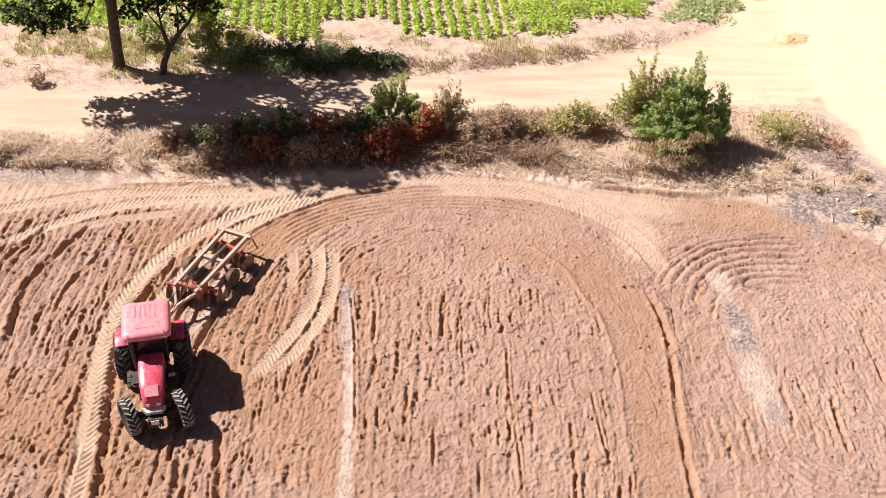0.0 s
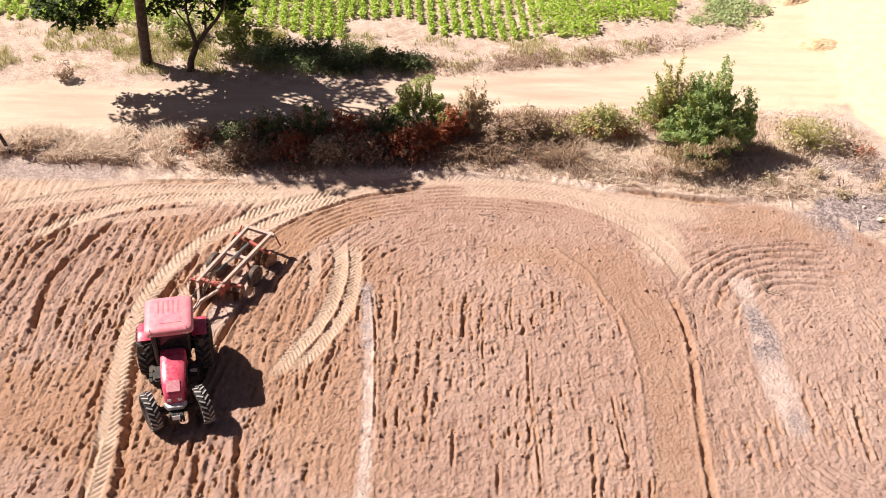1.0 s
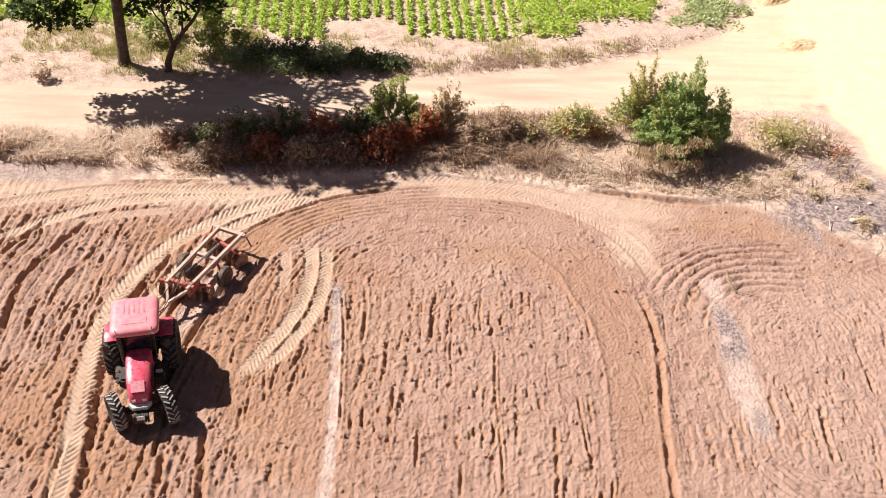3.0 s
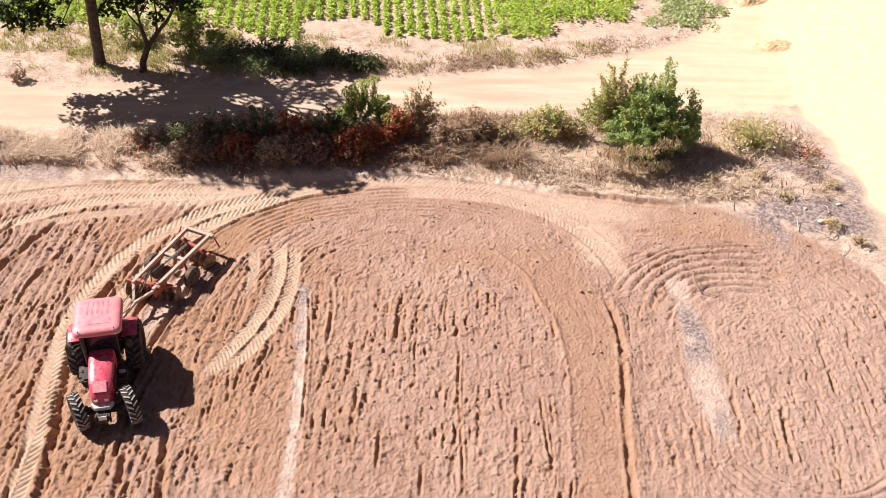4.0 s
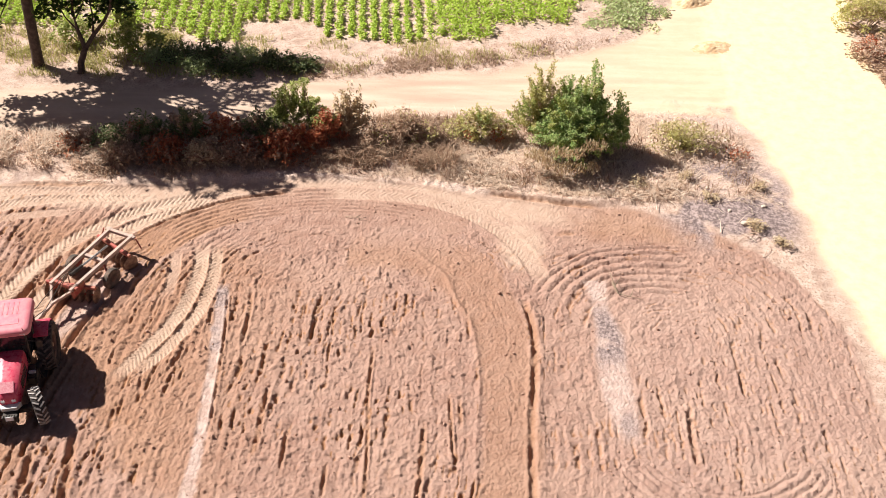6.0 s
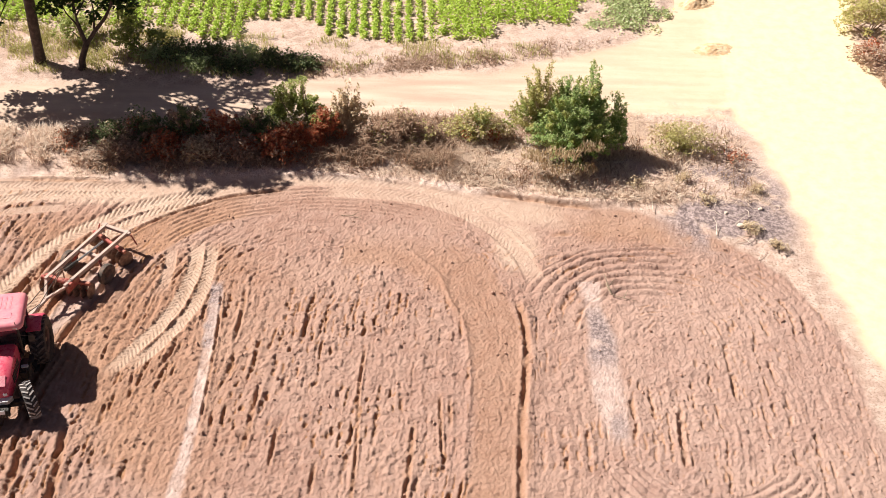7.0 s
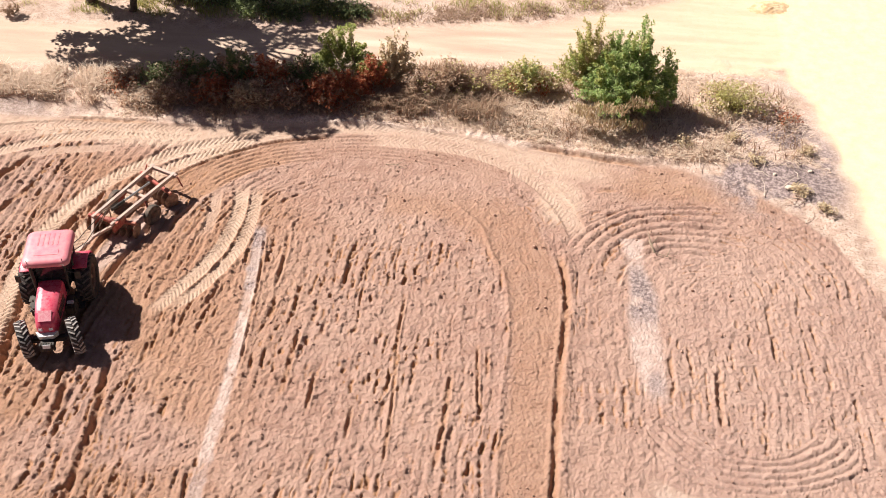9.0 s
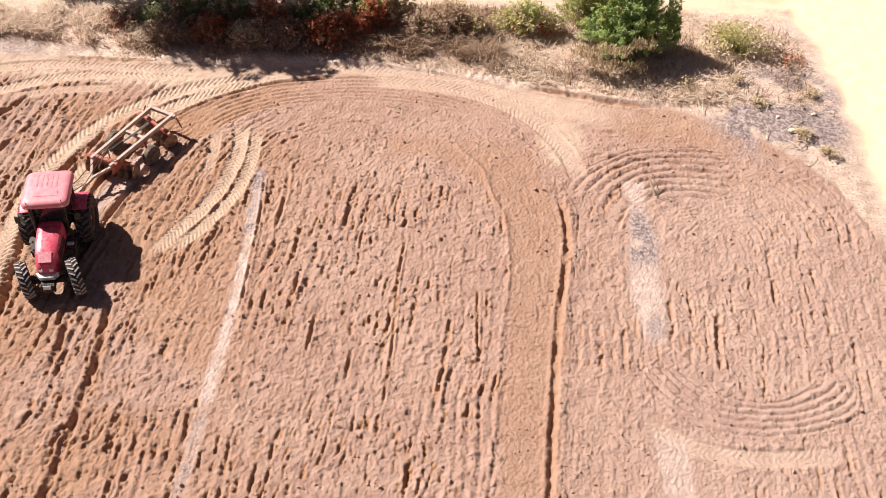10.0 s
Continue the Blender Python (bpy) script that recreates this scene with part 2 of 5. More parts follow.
def blades(name, roots, height, material, parent=None, label="", lean=0.5, width=0.02, seed=1):
    """One mesh of grass blades, each a bent strip of three faces."""
    rng = np.random.default_rng(seed)
    p = np.asarray(roots, float)
    k = len(p)
    az = rng.uniform(0, 2 * np.pi, k)
    out = np.stack([np.cos(az), np.sin(az), np.zeros(k)], 1) * (rng.uniform(0.1, 1.0, k) * lean)[:, None]
    h = (height * rng.uniform(0.5, 1.3, k))[:, None]
    side = np.stack([-np.sin(az), np.cos(az), np.zeros(k)], 1) * width * 0.5
    up = np.array([0, 0, 1.0])
    a, b, c = p, p + h * (up * 0.6 + out * 0.35), p + h * (up * 0.85 + out * 1.0)
    v = np.stack([a - side, a + side, b - side * 0.8, b + side * 0.8, c], 1).reshape(-1, 3)
    i = np.arange(k)[:, None] * 5
    f = np.concatenate([i + [[0, 1, 3]], i + [[0, 3, 2]], i + [[2, 3, 4]]])
    return mesh_object(name, v, f, material, parent=parent, label=label)


# ---- the lie of the land ----
from functools import lru_cache

def lattice(seed):
    return np.random.default_rng(seed).random((256, 256))


FLAT = [lattice(s).ravel() for s in range(8)]


def vnoise(x, y, scale, seed=0):
    """Smooth value noise, 0 to 1."""
    x, y = np.asarray(x, float) / scale + 61.3 * seed, np.asarray(y, float) / scale + 17.7 * seed
    fx, fy = np.floor(x), np.floor(y)
    u, v = x - fx, y - fy
    i, j = fx.astype(np.int32) & 255, fy.astype(np.int32) & 255
    u, v = u * u * (3 - 2 * u), v * v * (3 - 2 * v)
    g, i0, i1, j1 = FLAT[seed % 8], i * 256, ((i + 1) & 255) * 256, (j + 1) & 255
    a, c = g.take(i0 + j), g.take(i0 + j1)
    a += (g.take(i1 + j) - a) * u
    c += (g.take(i1 + j1) - c) * u
    return a + (c - a) * v


def fbm(x, y, scale, seed=0, octaves=4, gain=0.55):
    total, amp, s = 0, 1.0, 0.0
    x, y = np.asarray(x, float), np.asarray(y, float)
    for k in range(octaves):
        x, y = 0.8 * x + 0.6 * y, 0.8 * y - 0.6 * x
        total = total + amp * vnoise(x, y, scale / 2 ** k, seed + k)
        s += amp
        amp *= gain
    return total / s


def smooth(v, a, b):
    t = np.clip((v - a) / (b - a), 0, 1)
    return t * t * (3 - 2 * t)


@lru_cache(maxsize=None)
def bezier(points, step=0.12):
    """A smooth line through points (Catmull-Rom), with its running length."""
    p = np.array(points, float)
    p = np.vstack([2 * p[0] - p[1], p, 2 * p[-1] - p[-2]])
    out = []
    for a, b, c, d in zip(p, p[1:], p[2:], p[3:]):
        n = max(2, int(np.linalg.norm(c - b) / step))
        t = np.linspace(0, 1, n, endpoint=False)[:, None]
        out.append(0.5 * (2 * b + (c - a) * t + (2 * a - 5 * b + 4 * c - d) * t ** 2 + (3 * b - a - 3 * c + d) * t ** 3))
    out = np.vstack(out + [p[-2:-1]])
    run = np.r_[0, np.cumsum(np.linalg.norm(np.diff(out, axis=0), axis=1))]
    return out, run


def along(x, y, points, reach):
    """Signed distance across and length along a line, for the places within reach; else nan."""
    line, run = bezier(points)
    d, s, best = np.full(x.shape, np.nan), np.full(x.shape, np.nan), np.full(x.shape, np.inf)
    tang = np.gradient(line, axis=0)
    tang /= np.linalg.norm(tang, axis=1)[:, None]
    lo, hi = line.min(0) - reach, line.max(0) + reach
    near = np.nonzero((x > lo[0]) & (x < hi[0]) & (y > lo[1]) & (y < hi[1]))[0]
    for a in range(0, len(line), 12):
        seg = slice(a, min(a + 12, len(line)))
        lo, hi = line[seg].min(0) - reach, line[seg].max(0) + reach
        xn, yn = x[near], y[near]
        q = near[(xn > lo[0]) & (xn < hi[0]) & (yn > lo[1]) & (yn < hi[1])]
        if not len(q):
            continue
        dx, dy = x[q, None] - line[None, seg, 0], y[q, None] - line[None, seg, 1]
        gap = dx * dx + dy * dy
        m = np.argmin(gap, axis=1)
        k = np.arange(len(q))
        ex, ey, gap = dx[k, m], dy[k, m], gap[k, m]
        m += a
        cross = tang[m, 0] * ey - tang[m, 1] * ex
        far = tang[m, 0] * ex + tang[m, 1] * ey
        ok = (np.abs(cross) < reach) & (np.abs(far) < 0.2) & (gap < best[q])
        d[q[ok]], s[q[ok]], best[q[ok]] = cross[ok], (run[m] + far)[ok], gap[ok]
    return d, s


FIELD_TOP = ((-400, 41.0), (-40, 41.0), (-20, 41.0), (-12, 41.1), (-7, 41.4), (-2, 42.2), (4, 42.0), (7, 41.5), (10, 41.1), (14, 40.7), (17, 39.6), (19, 38.2), (20.4, 36.5), (21.2, 34.4))
ROAD_LOW = ((-400, 45.0), (-19, 45.1), (-10.7, 45.4), (-3, 46.8), (3.3, 48.1), (9.2, 48.8), (15, 49.0), (19.4, 49.2))
ROAD_HIGH = ((-400, 49.2), (-21, 49.2), (-15, 49.6), (-3, 50.8), (6.2, 52.5), (11.3, 54.4), (15.3, 56.6), (17.0, 59.5), (17.9, 61.6), (19.0, 75), (40, 400))


def lane_left(y):
    return np.interp(y, (-400, 16, 20, 35, 40.7, 46, 49, 52), (90, 25.2, 24.5, 22.1, 21.3, 20.4, 19.4, 19.0))


def lane_right(y):
    return np.interp(y, (-400, 16, 45, 52, 58, 63, 80, 400), (100, 36, 30, 28.4, 27.6, 28.6, 31, 95))


# the marks in the field: wheel tracks, grooves and low ridges, each a smooth line through a few places
TRACKS, GROOVES, RIDGES = [], [], []


def track(half, step, tone, *points):
    """A tyre print: half width, pitch of the tread bars, how pale it is."""
    TRACKS.append((points, half, step, tone))


def groove(half, deep, *points):
    GROOVES.append((points, half, deep))


def ridge(half, high, *points):
    RIDGES.append((points, half, high))


# tyre prints of the turning tractor, the outer wheels and the inner ones
track(0.40, 0.26, 0.95, (-12.0, 15), (-12.3, 20), (-12.6, 25), (-13.0, 28.7), (-13.2, 31), (-12.9, 33.6), (-11.8, 36.3), (-10.4, 38.0), (-8.3, 39.6), (-5.0, 40.9))
track(0.38, 0.26, 0.9, (-11.45, 28.4), (-11.7, 30), (-11.75, 31.2), (-11.4, 33.4), (-10.5, 35.8), (-9.1, 37.9), (-7.3, 39.3), (-5.2, 40.3))
# a narrower pair that swings down to the lower left
track(0.31, 0.21, 0.95, (-5.55, 37.3), (-5.25, 35.3), (-5.35, 33.6), (-5.75, 31.9), (-6.5, 30.3), (-7.3, 28.6))
track(0.27, 0.21, 0.95, (-4.85, 37.3), (-4.6, 35.1), (-4.68, 33.2), (-5.1, 31.7), (-5.8, 30.2), (-6.7, 28.9))
track(0.24, 0.2, 0.5, (-6.65, 36.9), (-6.35, 35.3), (-6.3, 33.3))
# prints along the headland
track(0.34, 0.24, 0.85, (-19.5, 36.5), (-17.5, 38.0), (-15.0, 39.4), (-12.0, 40.2), (-8.5, 40.4))
track(0.30, 0.24, 0.7, (-24, 37.5), (-19.5, 39.3), (-16.0, 40.4), (-12.0, 40.7), (-8, 40.9))
track(0.30, 0.24, 0.5, (-17, 37.6), (-14.5, 38.6), (-11.5, 39.2))
track(0.36, 0.24, 0.55, (-6, 41.1), (-1.5, 41.9), (3.0, 41.7), (6.5, 40.7), (8.8, 39.0))
track(0.40, 0.24, 0.6, (-1, 41.2), (3.5, 41.0), (6.5, 39.8), (8.6, 37.6), (9.6, 35.2))
track(0.34, 0.26, 0.5, (11.9, 23.3), (12.6, 22.8), (13.6, 22.35), (15.0, 22.1), (16.9, 22.25), (19.0, 22.7))

# the deep groove beside the outer print, and its fellows
groove(0.17, 0.32, (-11.0, 15), (-11.2, 20), (-11.6, 23.2), (-12.0, 26.0), (-12.4, 28.4), (-12.62, 30.6), (-12.5, 32.4), (-12.1, 34.1), (-11.5, 35.7))
groove(0.11, 0.20, (-8.7, 34.8), (-8.9, 33.5), (-9.4, 31.4), (-9.6, 30.1), (-9.85, 29.0), (-9.95, 27.6))
groove(0.10, 0.17, (-8.85, 35.9), (-9.5, 35.3), (-10.15, 34.1), (-10.55, 32.6), (-10.55, 30.8))
groove(0.13, 0.22, (-7.35, 17), (-7.4, 21), (-7.5, 23.3), (-7.7, 24.7), (-7.92, 26.3))
groove(0.09, 0.16, (-9.0, 30.1), (-9.3, 28.3), (-9.4, 27.0), (-9.43, 25.6))
groove(0.12, 0.20, (-9.3, 25.7), (-9.1, 24.3), (-9.0, 22.6))
groove(0.08, 0.15, (-12.9, 25.9), (-12.8, 24.3), (-12.7, 22.0), (-12.5, 19))
groove(0.07, 0.14, (-10.55, 25.3), (-10.5, 24.0))
groove(0.07, 0.14, (-4.8, 31.6), (-5.1, 29.8), (-5.3, 29.1))
groove(0.06, 0.12, (-6.23, 29.5), (-6.05, 28.0))
# the crack along the pale strip
groove(0.05, 0.13, (-3.82, 34.2), (-3.43, 31.6), (-3.17, 28.7), (-3.0, 26.4))
# long cracks in the middle of the field
groove(0.05, 0.12, (2.66, 31.3), (2.66, 28.8), (2.8, 27.2), (2.9, 25.9), (2.96, 24.6), (3.0, 22.5))
groove(0.07, 0.16, (4.9, 27.5), (4.9, 25.6), (4.85, 23.7), (4.75, 22.5))
groove(0.08, 0.17, (-1.18, 29.0), (-1.19, 27.4), (-1.2, 25.8), (-1.45, 24.9))
groove(0.06, 0.13, (-0.16, 27.0), (-0.1, 24.4))
groove(0.07, 0.14, (-2.85, 34.6), (-2.65, 32.7), (-2.65, 30.7))
groove(0.06, 0.13, (1.5, 25.5), (1.5, 23.4))
groove(0.06, 0.13, (-0.25, 29.5), (-0.3, 28.2))
groove(0.05, 0.12, (5.75, 29.0), (5.9, 27.2), (6.1, 25.2))
groove(0.05, 0.12, (6.15, 28.8), (6.3, 26.8))
# the crumbling furrow wall at the edge of the smoothed lane
groove(0.10, 0.17, (8.9, 15), (8.93, 19.8), (8.9, 22), (8.92, 24.2), (8.9, 26.5), (9.0, 28.9), (9.1, 30.9), (9.0, 32.7), (8.6, 34.5))
groove(0.08, 0.15, (14.95, 28.8), (14.83, 27.9), (14.8, 26.7), (14.85, 25.4))
groove(0.06, 0.11, (18.3, 21.9), (18.4, 20.6), (18.6, 18.5))
groove(0.10, 0.12, (9.9, 38.6), (11.5, 38.9))
# dark broken furrows in the far left of the field
groove(0.13, 0.20, (-15.6, 38.3), (-16.3, 36.8), (-16.9, 35.4), (-17.35, 33.9), (-17.2, 32.1), (-17.0, 30.6))
groove(0.12, 0.18, (-17.4, 38.2), (-18.2, 36.8), (-18.8, 35.6))
groove(0.09, 0.14, (-14.6, 36.2), (-15.5, 34.2), (-15.7, 32.0))
# the lip of the newly turned arc and of the headland
groove(0.085, 0.11, (-9.8, 36.2), (-8.7, 37.35), (-7.85, 38.35), (-6.7, 39.3), (-5.6, 40.0), (-4.4, 40.55), (-2.0, 41.2))
groove(0.12, 0.14, (6.9, 41.5), (8.5, 41.3), (10.1, 41.0), (12.5, 40.7))
groove(0.10, 0.10, (-15.5, 41.0), (-12.5, 41.1), (-10.5, 41.2))
ridge(0.15, 0.045, (9.25, 15), (9.26, 20), (9.27, 24), (9.25, 27.4), (9.4, 30), (9.3, 32.8), (8.5, 35.6), (7.0, 37.6), (4.4, 39.0))
ridge(0.10, 0.07, (6.95, 20), (6.93, 23.6), (6.87, 26), (6.9, 28.4), (6.85, 30.2), (6.5, 32.7), (5.9, 33.9), (5.3, 35.6), (4.2, 36.8))


def land(x, y):
    """Height and the ground's covers at places (flat arrays)."""
    x, y = np.asarray(x, float), np.asarray(y, float)
    wob = (fbm(x, y, 2.5, 3, 3) - 0.5) * 0.9
    tilled = smooth(np.interp(x, *zip(*FIELD_TOP)) + wob * 0.6 - y, -0.15, 0.35) * smooth(lane_left(y) - 0.7 + wob - x, -0.2, 0.3)
    rag = (fbm(x, y, 1.1, 5, 4) - 0.5) * 3.0 * smooth(x, 8, 13)
    road = smooth(y - np.interp(x, *zip(*ROAD_LOW)) + wob + rag, -0.6, 0.8) * smooth(np.interp(x, *zip(*ROAD_HIGH)) - y + wob * 1.5, -0.6, 0.6) * (x < 24)
    lane = smooth(x - lane_left(y) + wob * 1.3 + 0.4 * rag, -0.4, 0.7) * smooth(lane_right(y) - x + wob * 1.5, -0.4, 0.4)
    sand = np.maximum(road, lane)
    h = (fbm(x, y, 7, 1, 3) - 0.5) * 0.10 * (1 - tilled)
    zero = np.zeros_like(x)
    cover = dict(tilled=tilled, sand=sand, chalk=np.maximum(lane * smooth(x - lane_left(y) + wob, 0.0, 0.9), 0.4 * road * smooth(x, 4, 20)), litter=zero.copy(), press=zero.copy(), moist_shade=zero.copy(), pale=zero.copy(), ash=zero.copy())
    # wheel ruts in the dirt road
    ruts = np.interp(x, *zip(*ROAD_LOW)) + 1.2
    for o in (0.0, 1.7):
        h -= 0.06 * np.exp(-((y - ruts - o) / 0.3) ** 2) * road * (1 - lane)
    # verge litter
    near = smooth(y, 41, 42) * smooth(np.interp(x, *zip(*ROAD_LOW)) - y, 0, 0.8) * (1 - lane) * (1 - tilled)
    cover["litter"] = near * smooth(fbm(x, y, 1.3, 2, 4), 0.36, 0.55) * 0.9
    beyond = smooth(y - np.interp(x, *zip(*ROAD_HIGH)), 0.0, 1.2) * (1 - lane)
    cover["litter"] = np.maximum(cover["litter"], beyond * smooth(fbm(x, y, 1.6, 5, 4), 0.46, 0.62) * 0.55)
    cover["ash"] = np.maximum(smooth(1.0 - np.hypot((x - 18.4) / 4.2, (y - 41.4) / 4.6), 0, 0.45) * smooth(fbm(x, y, 1.3, 4, 4), 0.36, 0.54),
                              0.6 * smooth(1.0 - np.hypot((x + 20.0) / 7.0, (y - 41.6) / 0.9), 0, 0.5) * smooth(fbm(x, y, 1.5, 6, 4), 0.36, 0.55)) * (1 - lane)
    h += 0.05 * (fbm(x, y, 0.5, 4, 3) - 0.5) * (1 - sand)
    # furrows: three families of nested arcs
    wx, wy = (fbm(x, y, 3.2, 2, 3) - 0.5) * 0.6, (fbm(x, y, 3.2, 5, 3) - 0.5) * 0.6
    xs, ys = x + wx, y + wy
    up = np.maximum(ys - 26, 0) / 1.62
    ra = (np.abs(xs - 1) ** 3 + up ** 3) ** (1 / 3)
    wa = smooth(ra, 5.5, 9.0)
    ua = np.where(xs < 1, -1, 1) * np.abs(xs - 1) * (1 - wa) + np.where(xs < 1, -ra, ra) * wa
    va = np.where(wa > 0.5, np.arctan2(up, np.abs(xs - 1)) * ra + np.minimum(ys, 26), ys)
    upb = np.maximum(ys - 32.3, 0)
    ub = (np.abs(xs - 14.6) ** 2.3 + upb ** 2.3) ** (1 / 2.3)
    vb = np.arctan2(upb, xs - 14.6) * 4 + np.minimum(ys, 32.3)
    in_b = smooth(x - (9.4 - 0.55 * np.maximum(y - 33.5, 0)), -0.1, 0.2)
    uc = np.hypot(xs - 15.8, ys - 27.9)
    in_c = smooth(uc, 3.2, 3.4) * smooth(5.2 - uc, 0, 0.2) * smooth(26.0 - y, 0, 0.4) * smooth(3.9 - np.abs(x - 15.8), 0, 0.3) * in_b
    u, v = ua * (1 - in_b) + ub * in_b, va * (1 - in_b) + vb * in_b
    u, v = u * (1 - in_c) + uc * in_c, v * (1 - in_c) + xs * in_c
    fan = in_b * smooth(ub, 2.2, 2.8) * smooth(6.2 - ub, 0, 0.6) * smooth(y, 34.0, 35.5) * smooth(16.5 - x, 0, 1.5)
    pitch = np.where(fan > 0.5, 0.42, np.where(in_c > 0.5, 0.30, 0.41))
    patch = fbm(x, y, 3.0, 1, 3)
    left = smooth(-3.5 - x, 0, 1.5) * (0.3 + 0.7 * smooth(y, 28.5, 32.5))
    calm = smooth(y + 1.5 * wob, 35.5, 39.5) * (1 - fan) * (1 - 0.6 * left)
    inner = smooth(8.2 - ra, 0, 2.5) * smooth(y, 31, 36) * (1 - in_b)
    lane_smooth = smooth(ra + wob * 0.3, 5.9, 6.4) * smooth(8.3 - ra, 0, 0.3) * (x > 1) * smooth(38.5 - y, 0, 2)
    weak = (1 - 0.8 * calm) * (1 - 0.8 * lane_smooth) * (1 - 0.5 * inner) * np.where(in_b > 0.5, 0.6, 1.0)
    amp = (0.010 + 0.040 * smooth(patch, 0.45, 0.68) * smooth(fbm(u * 2.0, v * 0.6, 1.6, 4, 2), 0.35, 0.65) + 0.052 * left + 0.014 * in_b) * weak
    amp = amp * (1 - fan) + 0.115 * fan
    amp = amp * (1 - in_c) + 0.08 * in_c
    wave = np.abs(np.cos(np.pi * u / pitch + 1.1 * (fbm(u, v * 0.35, 0.8, 2, 2) - 0.5) * (1 - fan) * (1 - in_c)))
    furrow = amp * (wave ** 0.8 - 0.6)
    # uneven crests drawn out along the furrows, then clods and long slots between them
    crest = (1 - np.abs(2 * vnoise(u / 0.24, v / 1.0, 1.0, 1) - 1)) * 0.6 + (1 - np.abs(2 * vnoise(u / 0.13, v / 0.35, 1.0, 4) - 1)) * 0.4
    furrow += (0.042 + 0.022 * left) * (1 - 0.6 * in_b) * (crest - 0.6) * weak
    clod = fbm(x, y, 0.55, 3, 2, 0.6)
    crumb = 0.4 * np.abs(2 * vnoise(x, y, 0.26, 6) - 1) + 0.35 * np.abs(2 * vnoise(x, y, 0.15, 5) - 1) + 0.25 * np.abs(2 * vnoise(x, y, 0.09, 3) - 1)
    lump = smooth(vnoise(x, y, 0.17, 2), 0.62, 0.82) * smooth(vnoise(x, y, 0.7, 2), 0.35, 0.6)
    furrow += (0.075 * (clod - 0.5) + 0.046 * (1 - 0.4 * in_b) * (crumb - 0.4) + 0.06 * (1 - 0.4 * in_b) * lump + 0.034 * (1 - 0.3 * in_b) * (vnoise(x, y, 0.10, 1) - 0.5)) * (1 - 0.6 * lane_smooth) * (1 - 0.45 * calm)
    open_soil = (1 - 0.85 * calm) * (1 - 0.7 * lane_smooth) * (1 - 0.5 * inner) * np.where(in_b > 0.5, 0.55, 1.0) * (1 - in_c) * (1 + 0.15 * left)
    # mask of the slots, for a dark reddish tint in place of their shade
    slot_shade = zero.copy()
    bunch = 0.25 + 0.75 * smooth(fbm(x, y, 2.1, 6, 3), 0.42, 0.58)
    for gap, wide, run, deep, lo, sd in ((0.86, 0.085, 1.1, 0.155, 0.59, 7), (0.43, 0.055, 0.8, 0.11, 0.57, 2), (0.57, 0.06, 0.5, 0.10, 0.60, 5), (0.31, 0.042, 0.4, 0.05, 0.57, 4)):
        q = (u + 0.10 * (vnoise(u * 0.5, v, 0.9, sd) - 0.5) + 0.07 * (vnoise(x, y, 0.22, sd + 1) - 0.5)) / gap + 0.37 * sd
        k = np.floor(q)
        there = smooth(vnoise(k * 7.31 + 0.5, v / run, 1.0, sd) + 0.25 * (patch - 0.5), lo, lo + 0.16)
        there = there * smooth(vnoise(x, y, 0.19, sd) + 0.5 * vnoise(x, y, 0.09, sd + 1), 0.45, 0.85) * bunch
        off = (q - k - 0.5) * gap / (wide * (0.6 + 0.8 * vnoise(x, y, 0.33, sd + 3)))
        cut = np.exp(-np.abs(off) ** 3) * there * open_soil * smooth(patch, 0.2, 0.45)
        furrow -= deep * cut
        slot_shade = np.maximum(slot_shade, smooth(cut, 0.05, 0.6))
        furrow += 0.25 * deep * np.exp(-((off + 2.1) / 1.1) ** 2) * there * open_soil
    h += furrow * tilled
    # trodden headland along the top of the field
    head = smooth(y - (np.interp(x, *zip(*FIELD_TOP)) - 2.2 + wob), 0, 0.9) * tilled
    head = np.maximum(head, smooth(1 - np.hypot((x - 8.6) / 1.3, (y - 37.8) / 2.2), 0, 0.5)) * smooth(20 - x, 0, 4)
    head *= 1 - 0.75 * smooth(x, 9.5, 11.5)
    h *= 1 - 0.6 * head
    cover["press"] = head * 0.75
    # the newly turned arc behind the harrow
    d, s = along(x, y, ((-8.3, 36.0), (-6.6, 38.3), (-4.4, 39.7), (-1.0, 40.6), (3.0, 40.5), (6.0, 39.3)), 1.4)
    on = np.nan_to_num(smooth(1.15 + wob * 0.5 - np.abs(d), 0, 0.3) * smooth(s, -0.1, 0.3))
    fade = np.nan_to_num(smooth(9 - s, 0, 7))
    cover["moist_shade"] = on * (0.10 + 0.55 * fade) * (0.6 + 0.8 * (fbm(x, y, 1.5, 2, 3) - 0.3))
    cover["press"] *= 1 - 0.8 * on
    h *= 1 - 0.72 * on
    h += np.nan_to_num(0.028 * np.cos(2 * np.pi * np.nan_to_num(d) / 0.27 + 3 * wob)) * on * smooth(fbm(x, y, 1.2, 1, 3), 0.35, 0.6)
    cover["moist_shade"] = np.maximum(cover["moist_shade"], 0.30 * lane_smooth * tilled)
    damp = smooth(2.0 - x, 0, 9) * smooth(fbm(x, y, 4, 2, 3), 0.3, 0.6) * smooth(40 - y, 0, 3) * tilled
    cover["moist_shade"] = np.maximum(cover["moist_shade"], 0.46 * damp)
    # shade of the slots painted in with the moist soil colour
    cover["moist_shade"] = np.maximum(cover["moist_shade"], 0.8 * slot_shade * tilled)
    cover["moist_shade"] = np.maximum(cover["moist_shade"], 0.3 * smooth(y, 37.8, 38.8) * smooth(x, 9.5, 12) * tilled * fbm(x, y, 1.5, 3, 3) * 1.6)
    cover["pale"] = 0.12 * smooth(x, 9.2, 14) * smooth(38 - y, 0, 4) * tilled
